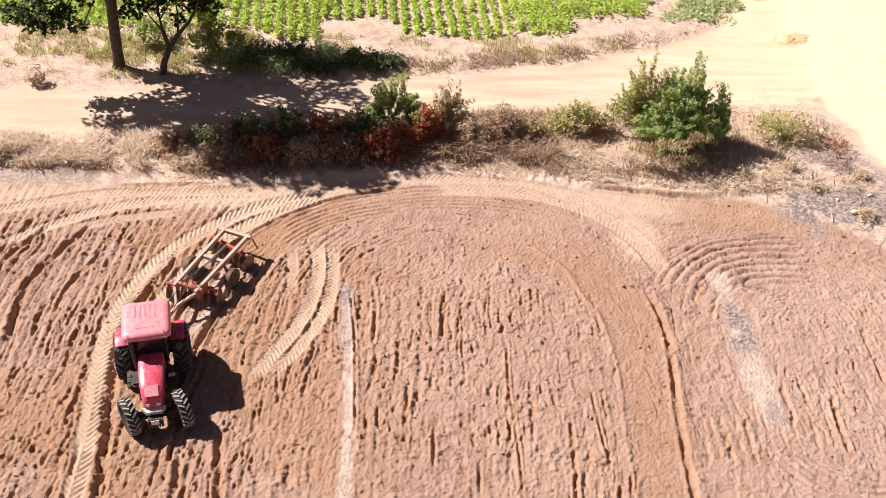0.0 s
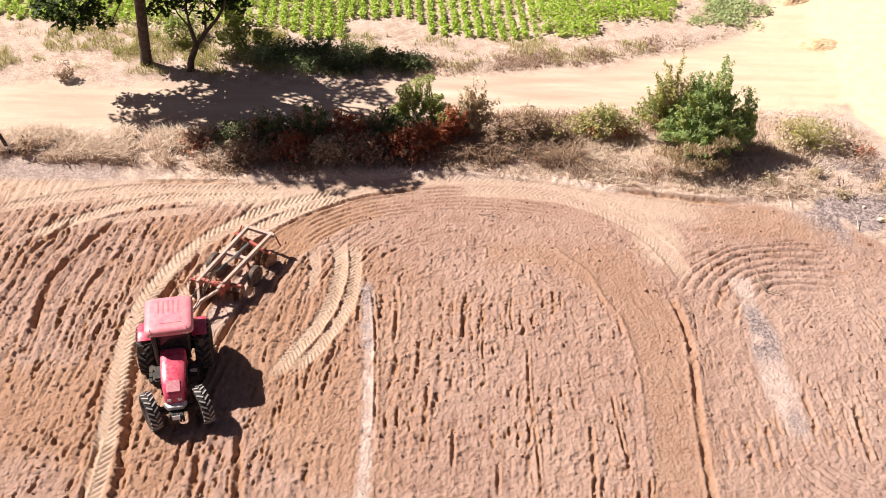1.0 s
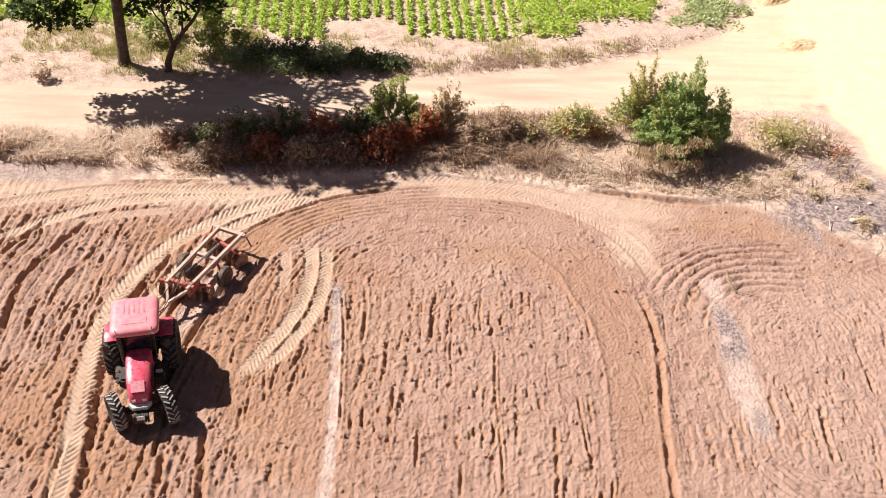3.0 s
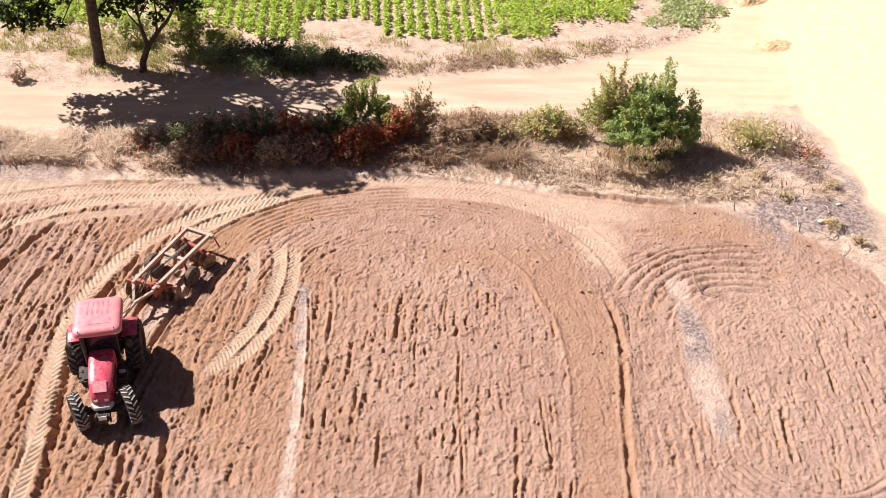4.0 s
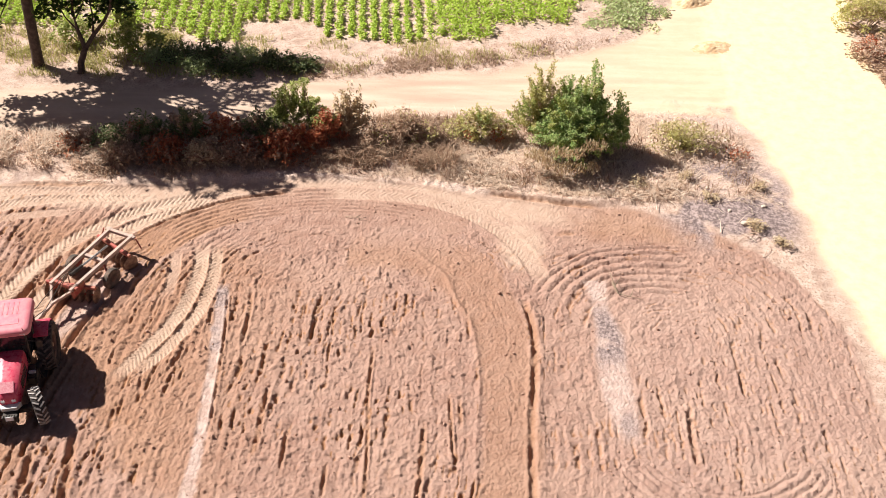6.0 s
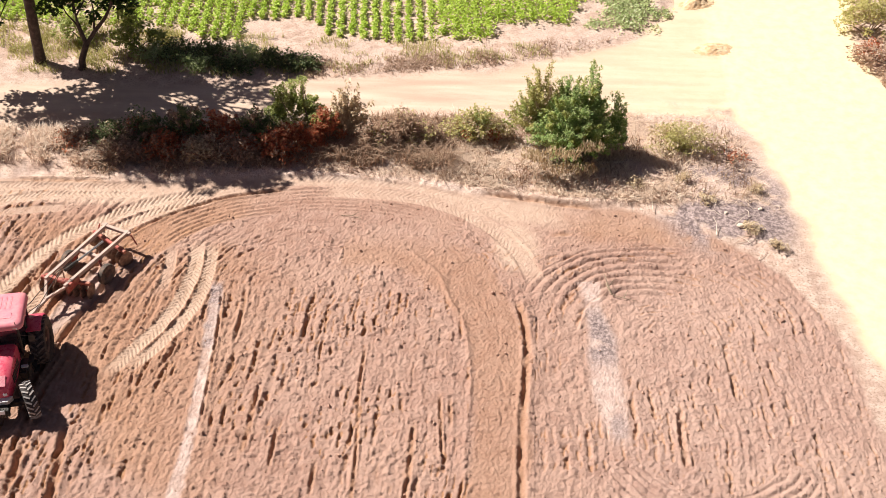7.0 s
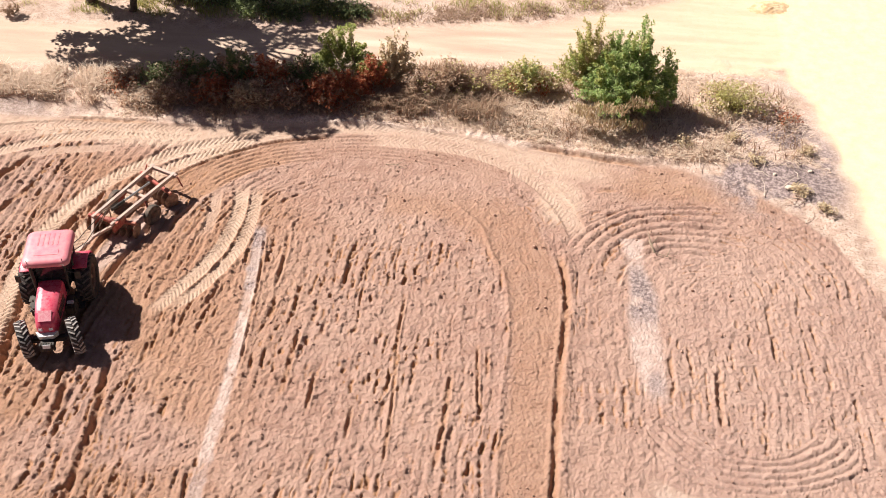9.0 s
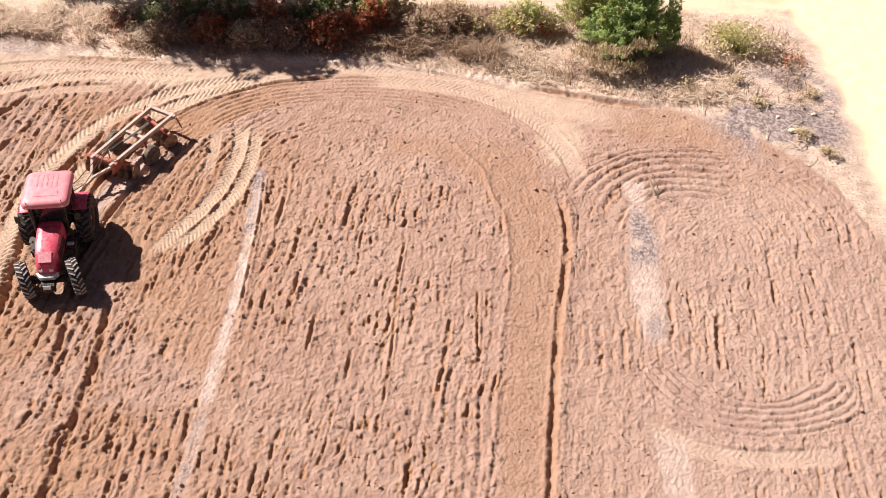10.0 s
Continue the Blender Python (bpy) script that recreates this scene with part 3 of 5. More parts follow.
    # residue strips
    d, s = along(x, y, ((-4.1, 34.9), (-3.72, 31.5), (-3.47, 28.7), (-3.27, 26), (-3.17, 23.4), (-3.1, 21), (-3.0, 17)), 0.9)
    m = np.nan_to_num(smooth(0.27 + wob * 0.15 + 0.14 * (vnoise(x, y, 0.35, 3) - 0.5) - np.abs(d), -0.05, 0.12) * smooth(s, 0.2, 0.9))
    grey = np.maximum(smooth(y, 30.2, 31.0), 0.8 * smooth(22.0 - y, 0, 1)) * (0.4 + 0.6 * smooth(fbm(x, y, 0.6, 2, 3), 0.4, 0.6))
    cover["pale"], cover["ash"] = np.maximum(cover["pale"], (0.6 + 0.4 * smooth(fbm(x, y, 0.8, 4, 3), 0.35, 0.6)) * 0.75 * m * (1 - 0.4 * smooth(22.6 - y, 0, 1))), np.maximum(cover["ash"], m * grey * 0.9)
    strip = m
    d, s = along(x, y, ((11.75, 35.4), (11.9, 33.8), (12.09, 31.8), (12.16, 29.4), (12.4, 27.2), (12.6, 25.5), (12.9, 22.7), (13.1, 20.3), (13.3, 17)), 1.4)
    m = np.nan_to_num(smooth(0.58 + wob * 0.6 - np.abs(d), -0.15, 0.3))
    m *= np.maximum(smooth(y, 26.2, 27.5), 0.75 * smooth(23.2 - y, 0, 1))
    grey = np.maximum(smooth(y, 30.2, 31.4) * smooth(34.4 - y, 0, 1.2), 0.7 * smooth(1 - np.hypot((x - 12.55) / 0.45, (y - 27.5) / 0.9), 0, 0.5)) * smooth(fbm(x, y, 1.0, 5, 3), 0.25, 0.45)
    cover["pale"], cover["ash"] = np.maximum(cover["pale"], m * 0.65), np.maximum(cover["ash"], m * grey * 0.95)
    strip = np.maximum(strip, m)
    m = smooth(1 - np.hypot((x + 9.6 - 0.31 * (y - 32.9)) / 0.72, (y - 32.9) / 2.5) + wob * 0.4, 0, 0.3)
    cover["pale"], strip = np.maximum(cover["pale"], m * 0.5), np.maximum(strip, m)
    h *= 1 - 0.8 * strip
    # grooves, ridges and tyre prints
    broken, crumbly = smooth(fbm(x, y, 0.7, 3, 3), 0.35, 0.6), fbm(x, y, 0.5, 1, 2)
    for pts, half, step, tone in TRACKS:
        d, s = along(x, y, pts, half * 1.8)
        whole = bezier(pts)[1][-1]
        ends = np.nan_to_num(smooth(s, 0.0, 1.2) * smooth(whole - s, 0.0, 1.2))
        inside = np.nan_to_num(smooth(half * 1.15 - np.abs(d), 0, half * 0.3)) * ends
        d0, s0 = np.nan_to_num(d), np.nan_to_num(s)
        lug = np.cos(2 * np.pi * (s0 + np.sign(d0) * step * 0.5 - np.abs(d0) * 0.9) / step)
        edge = ends * np.nan_to_num(np.exp(-((np.abs(d) - half * 1.3) / (half * 0.25)) ** 2))
        h = h * (1 - 0.9 * inside) + inside * (-0.03 - 0.03 * tone + 0.062 * tone ** 2.2 * (0.6 + 0.5 * broken) * smooth(lug, -0.55, 0.05)) + 0.018 * edge * (0.5 + crumbly)
        cover["press"] = np.maximum(cover["press"], inside * tone)
        cover["moist_shade"] *= 1 - 0.7 * inside
    for pts, half, deep in GROOVES:
        d, s = along(x, y, pts, half * 4)
        whole = bezier(pts)[1][-1]
        ends = np.nan_to_num(smooth(s, 0.0, 0.9) * smooth(whole - s, 0.0, 0.9))
        gaps = (0.55 + 0.6 * broken) if half > 0.105 else (0.25 + 0.85 * broken) if half > 0.08 else smooth(fbm(x, y, 0.55, 6, 3), 0.40, 0.56)
        wander = 0.8 * half * (vnoise(x, y, 0.3, 2) - 0.5) + 0.6 * half * (vnoise(x, y, 0.12, 6) - 0.5)
        m = np.nan_to_num(np.exp(-np.abs((d + wander) / half) ** (3 if half > 0.105 else 2))) * gaps * ends
        h -= deep * m * (0.75 + 0.5 * vnoise(x, y, 0.2, 4))
        # darker, redder soil colour along each groove
        cover["moist_shade"] = np.maximum(cover["moist_shade"], 0.55 * ends * np.nan_to_num(np.exp(-(d / (half * 1.7)) ** 2)))
        lip = ends * np.nan_to_num(np.exp(-((np.abs(d) - half * 2.0) / (half * 0.8)) ** 2))
        h += 0.045 * lip
    for pts, half, high in RIDGES:
        d, s = along(x, y, pts, half * 4)
        m = np.nan_to_num(np.exp(-(d / half) ** 2))
        h += high * m * (0.6 + 0.5 * crumbly)
    # low bank between field and verge
    top = np.interp(x, *zip(*FIELD_TOP))
    h += (0.06 + 0.12 * smooth(fbm(x, y, 1.3, 2, 4), 0.38, 0.62)) * np.exp(-((y - top - 0.35 - wob * 0.7) / 0.4) ** 2) * smooth(x, -16, -12) * smooth(19 - x, 0, 3) * (1 - lane)
    h += 0.22 * smooth(y - top, 0.3, 2.0) * smooth(np.interp(x, *zip(*ROAD_LOW)) + 0.6 - y, 0, 1.6) * smooth(lane_left(y) - x, 0.2, 3.0)
    h += 0.10 * smooth(y - np.interp(x, *zip(*ROAD_HIGH)), 0.2, 2.0) * (1 - lane)
    far = smooth(np.hypot(x - 3, y - 40), 45, 80)
    for k in ("press", "moist_shade", "pale"):
        cover[k] = cover[k] * (1 - far)
    return h * (1 - far), cover


def stops(*spans):
    """Grid lines: (from, to, step) spans joined, widening to far."""
    out = []
    for a, b, step in spans:
        out.append(np.linspace(a, b, max(2, int(round((b - a) / step))), endpoint=False))
    return np.r_[np.concatenate(out), spans[-1][1]]


def build_ground():
    gx = stops((-3000, -600, 400), (-600, -120, 60), (-120, -40, 8), (-40, -22, 0.9), (-22, 23.5, 0.040), (23.5, 34, 0.25), (34, 60, 2), (60, 120, 10), (120, 600, 60), (600, 3000, 400))
    gy = stops((-3000, -600, 400), (-600, -60, 60), (-60, 0, 10), (0, 15.5, 1.0), (15.5, 42.6, 0.046), (42.6, 66, 0.13), (66, 90, 1.0), (90, 200, 10), (200, 600, 60), (600, 3000, 400))
    nx, ny = len(gx), len(gy)
    X, Y = [a.ravel() for a in np.meshgrid(gx, gy)]
    parts = [land(X[k:k + 40000], Y[k:k + 40000]) for k in range(0, len(X), 40000)]
    h = np.concatenate([p[0] for p in parts])
    cover = {key: np.concatenate([p[1][key] for p in parts]) for key in parts[0][1]}
    grit = np.random.default_rng(8).normal(0, 1, len(X)) * 0.013 * cover["tilled"] * (1 - 0.7 * cover["press"]) * (np.abs(X) < 24) * (Y > 15) * (Y < 43)
    h += grit
    V = np.stack([X, Y, h], 1)
    i = (np.arange(ny - 1)[:, None] * nx + np.arange(nx - 1)[None, :]).ravel()
    F = np.stack([i, i + 1, i + 1 + nx, i + nx], 1)
    mid = F[:, 0]
    zone = np.where(cover["tilled"][mid] > 0.5, 1, np.where(cover["sand"][mid] > 0.5, 2, 0))
    for k, name, label, cat in ((0, "ground", "pale dry verge earth with straw litter and a burnt patch", "ground"),
                                (1, "field", "freshly disced reddish-brown soil with furrows, clods and tyre tracks", "ploughed field"),
                                (2, "road", "pale sandy dirt road with faint wheel ruts", "dirt road")):
        f = F[zone == k]
        used, inv = np.unique(f, return_inverse=True)
        ob = mesh_object(name, V[used], inv.reshape(f.shape), EARTH, smooth=True)
        for key, val in cover.items():
            ob.data.attributes.new(key, "FLOAT", "POINT").data.foreach_set("value", val[used].astype("f4"))
        tagged(ob, label, cat, kind="structure")


build_ground()


def height(x, y):
    return float(land(np.array([x]), np.array([y]))[0][0])


def heights(p):
    p = np.asarray(p, float)
    return np.c_[p, land(p[:, 0], p[:, 1])[0]]


# ---- things ----
def wheel(owner, x, y, radius, width, side, steer, lugs, label):
    """A tractor wheel: dished rim with hub, tyre and raised tread bars. side: 1 left, -1 right."""
    m = pose(x, y, radius, 0, 0, steer)
    rr, hw = radius * 0.58, width / 2
    bm = turned(bmesh.new(), [(0.0, side * hw * 0.25), (rr * 0.32, side * hw * 0.25), (rr * 0.42, side * hw * 0.05), (rr * 0.8, -side * hw * 0.05),
                              (rr * 0.86, side * hw * 0.55), (rr, side * hw * 0.72), (rr, -side * hw * 0.72), (rr * 0.9, -side * hw * 0.6), (0.0, -side * hw * 0.3)], 28)
    rim = part("wheel", bm, RIM, owner, label, smooth=35)
    rim.matrix_basis = m
    bm = turned(bmesh.new(), [(rr * 0.97, hw * 0.75), (rr * 1.12, hw * 0.95), (radius * 0.84, hw * 1.02), (radius * 0.93, hw * 0.92), (radius * 0.955, hw * 0.5), (radius * 0.96, 0),
                              (radius * 0.955, -hw * 0.5), (radius * 0.93, -hw * 0.92), (radius * 0.84, -hw * 1.02), (rr * 1.12, -hw * 0.95), (rr * 0.97, -hw * 0.75)], 44)
    part("tyre", bm, RUBBER, rim, "black rubber tyre", smooth=40)
    bm = bmesh.new()
    for i in range(lugs):
        for s in (-1, 1):
            a = 2 * math.pi * (i + (0.5 if s > 0 else 0)) / lugs
            turn = Matrix.Rotation(a, 4, "Y")
            box(bm, (0, 0, 0), (radius * 0.075, hw * 1.12, radius * 0.07), bevel=0)
            new_verts = list(bm.verts)[-8:]
            bmesh.ops.transform(bm, verts=new_verts, matrix=turn @ pose(0, s * hw * 0.48, radius * 0.965) @ pose(0, 0, 0, -s * 9, 0, s * 38))
    part("tread", bm, LUG if radius < 0.8 else DARK_LUG, rim, "raised dusty tread bars")
    bm = bmesh.new()
    rod(bm, (0, side * hw * 0.2, 0), (0, side * hw * 0.62, 0), rr * 0.2, rr * 0.15, 14)
    for i in range(8):
        a = 2 * math.pi * i / 8
        rod(bm, (rr * 0.33 * math.cos(a), side * hw * 0.2, rr * 0.33 * math.sin(a)), (rr * 0.33 * math.cos(a), side * hw * 0.33, rr * 0.33 * math.sin(a)), 0.018, n=6)
    part("hub", bm, DISC_STEEL, rim)
    return rim


def section_loft(bm, rings):
    """Joins rings of equal length into a closed body."""
    vs = [[bm.verts.new(p) for p in ring] for ring in rings]
    for a, b in zip(vs, vs[1:]):
        for k in range(len(a)):
            bm.faces.new((a[k], a[(k + 1) % len(a)], b[(k + 1) % len(a)], b[k]))
    bm.faces.new(vs[0]), bm.faces.new(vs[-1])
    return bm


def hood_ring(x, half, low, high, r=0.12):
    """A bonnet's cross-section: flat sides and a rounded top."""
    pts = [(half, low), (half, high - r * 1.6), (half * 0.93, high - r * 0.6), (half * 0.7, high - r * 0.08), (half * 0.3, high), (-half * 0.3, high),
           (-half * 0.7, high - r * 0.08), (-half * 0.93, high - r * 0.6), (-half, high - r * 1.6), (-half, low)]
    return [(x, y, z) for y, z in pts]


def fender(owner, side):
    """A curved red mudguard over a rear wheel."""
    bm = bmesh.new()
    rings = []
    for i in range(15):
        a = radians(-26 + 118 * i / 14)
        rings.append([(r * math.sin(-a) + 0.0, y, 0.84 + r * math.cos(a)) for r, y in
                      ((0.93, side * 0.56), (0.96, side * 0.62), (0.97, side * 1.12), (0.93, side * 1.18), (0.90, side * 1.12), (0.89, side * 0.62))])
    section_loft(bm, rings)
    part("fender", bm, RED, owner, smooth=45)


def build_tractor(m):
    tr = thing("tractor", m, "dusty red four-wheel-drive farm tractor with dark cab on tilled soil", "tractor")
    tr_wheels = ((0, 0.98, 0.86, 0.56, 1, 0, 22, "large rear wheel with dark rim"), (0, -0.98, 0.86, 0.56, -1, 0, 22, "large rear wheel with dark rim"),
                 (2.75, 0.86, 0.66, 0.40, 1, 20, 20, "smaller steered front wheel with rusty rim"), (2.75, -0.86, 0.66, 0.40, -1, 20, 20, "smaller steered front wheel with rusty rim"))
    for w in tr_wheels:
        wheel(tr, *w)
    # bonnet with a sloping nose
    bm = section_loft(bmesh.new(), [hood_ring(1.02, 0.44, 1.02, 1.76), hood_ring(1.5, 0.43, 1.0, 1.75), hood_ring(2.1, 0.41, 0.98, 1.69), hood_ring(2.5, 0.38, 0.96, 1.58),
                                    hood_ring(2.76, 0.34, 0.95, 1.44), hood_ring(2.90, 0.27, 0.98, 1.24, 0.08)])
    hood = part("hood", bm, RED, tr, "glossy red sloping bonnet", smooth=40)
    for s in (-1, 1):
        bm = bmesh.new()
        for k in range(7):
            box(bm, (1.45 + 0.14 * k, s * (0.432 - 0.004 * k), 1.28), (0.10, 0.02, 0.34), (0, 0, 0), 0.004)
        part("side_grille", bm, BLACK, hood)
        bm = bmesh.new()
        box(bm, (2.89, s * 0.18, 1.20), (0.07, 0.15, 0.11), (0, -25, s * 14), 0.02)
        part("headlight", bm, LAMP, hood)
    # nose panel: sky glare on the slope put in as pale paint
    bm = bmesh.new()
    box(bm, (2.60, 0, 1.545), (0.40, 0.46, 0.02), (0, 27, 0), 0.008)
    part("nose_panel", bm, plain_material("glare_nose_panel", (0.62, 0.22, 0.27), (0.70, 0.34, 0.38), 0.22, scale=9, dust=0.1), hood, "nose panel with sky glare put into its pale colour")
    bm = bmesh.new()
    section_loft(bm, [[(2.86, y, z) for y, z in ((0.38, 0.86), (0.38, 1.06), (-0.38, 1.06), (-0.38, 0.86))], [(3.06, y, z) for y, z in ((0.24, 0.88), (0.24, 1.02), (-0.24, 1.02), (-0.24, 0.88))]])
    part("bumper_trim", bm, SILVER, tr, "pale silver strip under the nose")
    bm = bmesh.new()
    box(bm, (3.06, 0, 0.70), (0.34, 0.46, 0.28), bevel=0.03)
    for k in range(6):
        box(bm, (3.26, -0.22 + 0.088 * k, 0.70), (0.14, 0.07, 0.32), bevel=0.015)
    part("front_weights", bm, BLACK, tr)
    bm = bmesh.new()
    box(bm, (3.345, 0, 0.80), (0.03, 0.26, 0.14), (0, -20, 0), 0.006)
    part("front_plate", bm, LAMP, tr, "small pale plate on the weights")
    # chassis, axles, steps
    bm = bmesh.new()
    box(bm, (1.4, 0, 0.80), (3.1, 0.44, 0.42), bevel=0.05)
    box(bm, (0.1, 0, 0.86), (0.9, 0.75, 0.55), bevel=0.08)
    rod(bm, (0, -0.85, 0.86), (0, 0.85, 0.86), 0.14, n=14)
    part("chassis", bm, BLACK, tr)
    bm = bmesh.new()
    beam(bm, (2.75, -0.68, 0.62), (2.75, 0.68, 0.62), 0.18, 0.2)
    rod(bm, (2.75, -0.78, 0.66), (2.75, -0.55, 0.66), 0.15, n=12), rod(bm, (2.75, 0.55, 0.66), (2.75, 0.78, 0.66), 0.15, n=12)
    rod(bm, (2.95, -0.6, 0.66), (2.95, 0.6, 0.66), 0.03)
    part("front_axle", bm, BLACK, tr)
    for s in (-1, 1):
        bm = bmesh.new()
        box(bm, (1.35, s * 0.58, 0.80), (0.72, 0.34, 0.46), bevel=0.07)
        part("fuel_tank" if s > 0 else "battery_box", bm, BLACK, tr)
        bm = bmesh.new()
        for k in range(3):
            box(bm, (1.06, s * (0.86 - 0.04 * k), 0.48 + 0.24 * k), (0.36, 0.20, 0.03), bevel=0.008)
        beam(bm, (0.90, s * 0.84, 0.45), (0.90, s * 0.72, 1.05), 0.03, 0.04), beam(bm, (1.22, s * 0.84, 0.45), (1.22, s * 0.72, 1.05), 0.03, 0.04)
        part("cab_step", bm, BLACK, tr)
        fender(tr, s)
    # cab: floor, pillars, glass, roof
    bm = bmesh.new()
    box(bm, (0.28, 0, 1.16), (1.55, 1.06, 0.26), bevel=0.05)
    box(bm, (0.98, 0, 1.45), (0.24, 0.86, 0.62), bevel=0.06)
    cab = part("cab", bm, BLACK, tr, "black cab body")
    foot = ((1.00, 0.56), (0.30, 0.70), (-0.46, 0.60))
    crown = ((0.94, 0.60), (0.26, 0.68), (-0.52, 0.64))
    for s in (-1, 1):
        for (fx, fy), (tx, ty) in zip(foot, crown):
            bm = bmesh.new()
            beam(bm, (fx, s * fy, 1.22), (tx, s * ty, 2.450), 0.07, 0.06)
            part("pillar", bm, BLACK, cab)
        for (fx, fy), (tx, ty), (gx, gy), (hx, hy) in ((foot[0], crown[0], foot[1], crown[1]), (foot[1], crown[1], foot[2], crown[2])):
            bm = bmesh.new()
            section_loft(bm, [[(fx, s * fy, 1.3), (tx, s * ty, 2.410), (hx, s * hy, 2.410), (gx, s * gy, 1.3)], [(fx, s * (fy - 0.012), 1.3), (tx, s * (ty - 0.012), 2.410), (hx, s * (hy - 0.012), 2.410), (gx, s * (gy - 0.012), 1.3)]])
            part("side_glass", bm, GLASS, cab)
    for (fx, fy), (tx, ty), name in ((foot[0], crown[0], "windscreen"), (foot[2], crown[2], "rear_window")):
        bm = bmesh.new()
        section_loft(bm, [[(fx, fy, 1.5), (tx, ty, 2.410), (tx, -ty, 2.410), (fx, -fy, 1.5)], [(fx - 0.012, fy, 1.5), (tx - 0.012, ty, 2.410), (tx - 0.012, -ty, 2.410), (fx - 0.012, -fy, 1.5)]])
        part(name, bm, GLASS, cab)
    def roof_ring(z, gx, gy, r):
        out = []
        for cx, cy, a0 in ((1, 1, 0), (-1, 1, 90), (-1, -1, 180), (1, -1, 270)):
            for k in range(5):
                a = radians(a0 + 22.5 * k)
                out.append((0.20 + cx * (gx - r) + r * math.cos(a), cy * (gy - r) + r * math.sin(a), z))
        return out
    bm = section_loft(bmesh.new(), [roof_ring(2.410, 0.86, 0.76, 0.18), roof_ring(2.450, 0.91, 0.82, 0.22), roof_ring(2.570, 0.90, 0.81, 0.22), roof_ring(2.645, 0.83, 0.74, 0.2), roof_ring(2.675, 0.68, 0.60, 0.16)])
    roof = part("roof", bm, ROOF_RED, tr, "red rounded cab roof, paled to pink for strong sunlight", smooth=50)
    bm = bmesh.new()
    for k in range(5):
        box(bm, (-0.12, -0.34 + 0.17 * k, 2.678), (0.62, 0.045, 0.012), bevel=0.006)
    box(bm, (0.58, 0, 2.676), (0.28, 0.86, 0.02), bevel=0.008)
    part("roof_rib", bm, ROOF_RED, roof)
    for s in (-1, 1):
        for gx in (1.07, -0.66):
            bm = bmesh.new()
            box(bm, (gx, s * 0.56, 2.490), (0.07, 0.2, 0.12), bevel=0.02)
            part("work_light", bm, LAMP, roof)
        bm = bmesh.new()
        rod(bm, (0.98, s * 0.62, 2.080), (1.12, s * 0.98, 2.130), 0.018, n=8)
        box(bm, (1.13, s * 1.02, 2.010), (0.05, 0.20, 0.34), (0, 0, s * 12), 0.02)
        part("mirror", bm, BLACK, tr)
        bm = bmesh.new()
        rod(bm, (1.0, s * 0.60, 2.450), (1.04, s * 0.60, 2.750), 0.012, n=6)
        part("aerial", bm, BLACK, roof)
    bm = bmesh.new()
    rod(bm, (1.12, -0.50, 1.2), (1.12, -0.50, 2.380), 0.055, n=14)
    rod(bm, (1.12, -0.50, 2.360), (1.02, -0.52, 2.530), 0.05, n=12)
    part("exhaust", bm, BLACK, tr)
    bm = bmesh.new()
    box(bm, (1.5, 0.62, 1.07), (0.12, 0.24, 0.1), bevel=0.02)
    part("indicator_lamp", bm, SILVER, tr)
    # rear linkage
    bm = bmesh.new()
    for s in (-1, 1):
        beam(bm, (-0.2, s * 0.3, 0.62), (-1.0, s * 0.42, 0.5), 0.06, 0.09)
        rod(bm, (-0.25, s * 0.3, 1.1), (-0.75, s * 0.38, 0.56), 0.03, n=8)
    beam(bm, (-0.2, 0, 0.5), (-1.05, 0, 0.46), 0.1, 0.06)
    part("hitch", bm, BLACK, tr)
    return tr


def gang(owner, x, angle, count, name_label):
    """A gang of hollow discs on one shaft under the frame."""
    bm = bmesh.new()
    beam(bm, (0, -0.98, 0.40), (0, 0.98, 0.40), 0.12, 0.12)
    for s in (-0.6, 0, 0.6):
        box(bm, (0, s, 0.22), (0.07, 0.05, 0.34), bevel=0.01)
    rod(bm, (0, -1.0, 0.05), (0, 1.0, 0.05), 0.035, n=8)
    g = part("gang_frame", bm, FADED_RED, owner, name_label)
    g.matrix_basis = pose(x, 0, 0.27, 0, 0, angle)
    bm = turned(bmesh.new(), [(0.0, 0.075), (0.12, 0.065), (0.22, 0.045), (0.315, 0.0), (0.31, -0.012), (0.22, 0.032), (0.12, 0.052), (0.0, 0.062)], 20)
    disc = part("disc", bm, DISC_STEEL, g, smooth=60)
    disc.matrix_basis = pose(0, -0.96, 0.05)
    for k in range(1, count):
        d = disc.copy()
        scene.collection.objects.link(d)
        d.matrix_basis = pose(0, -0.96 + 1.92 * k / (count - 1), 0.05)
    return g


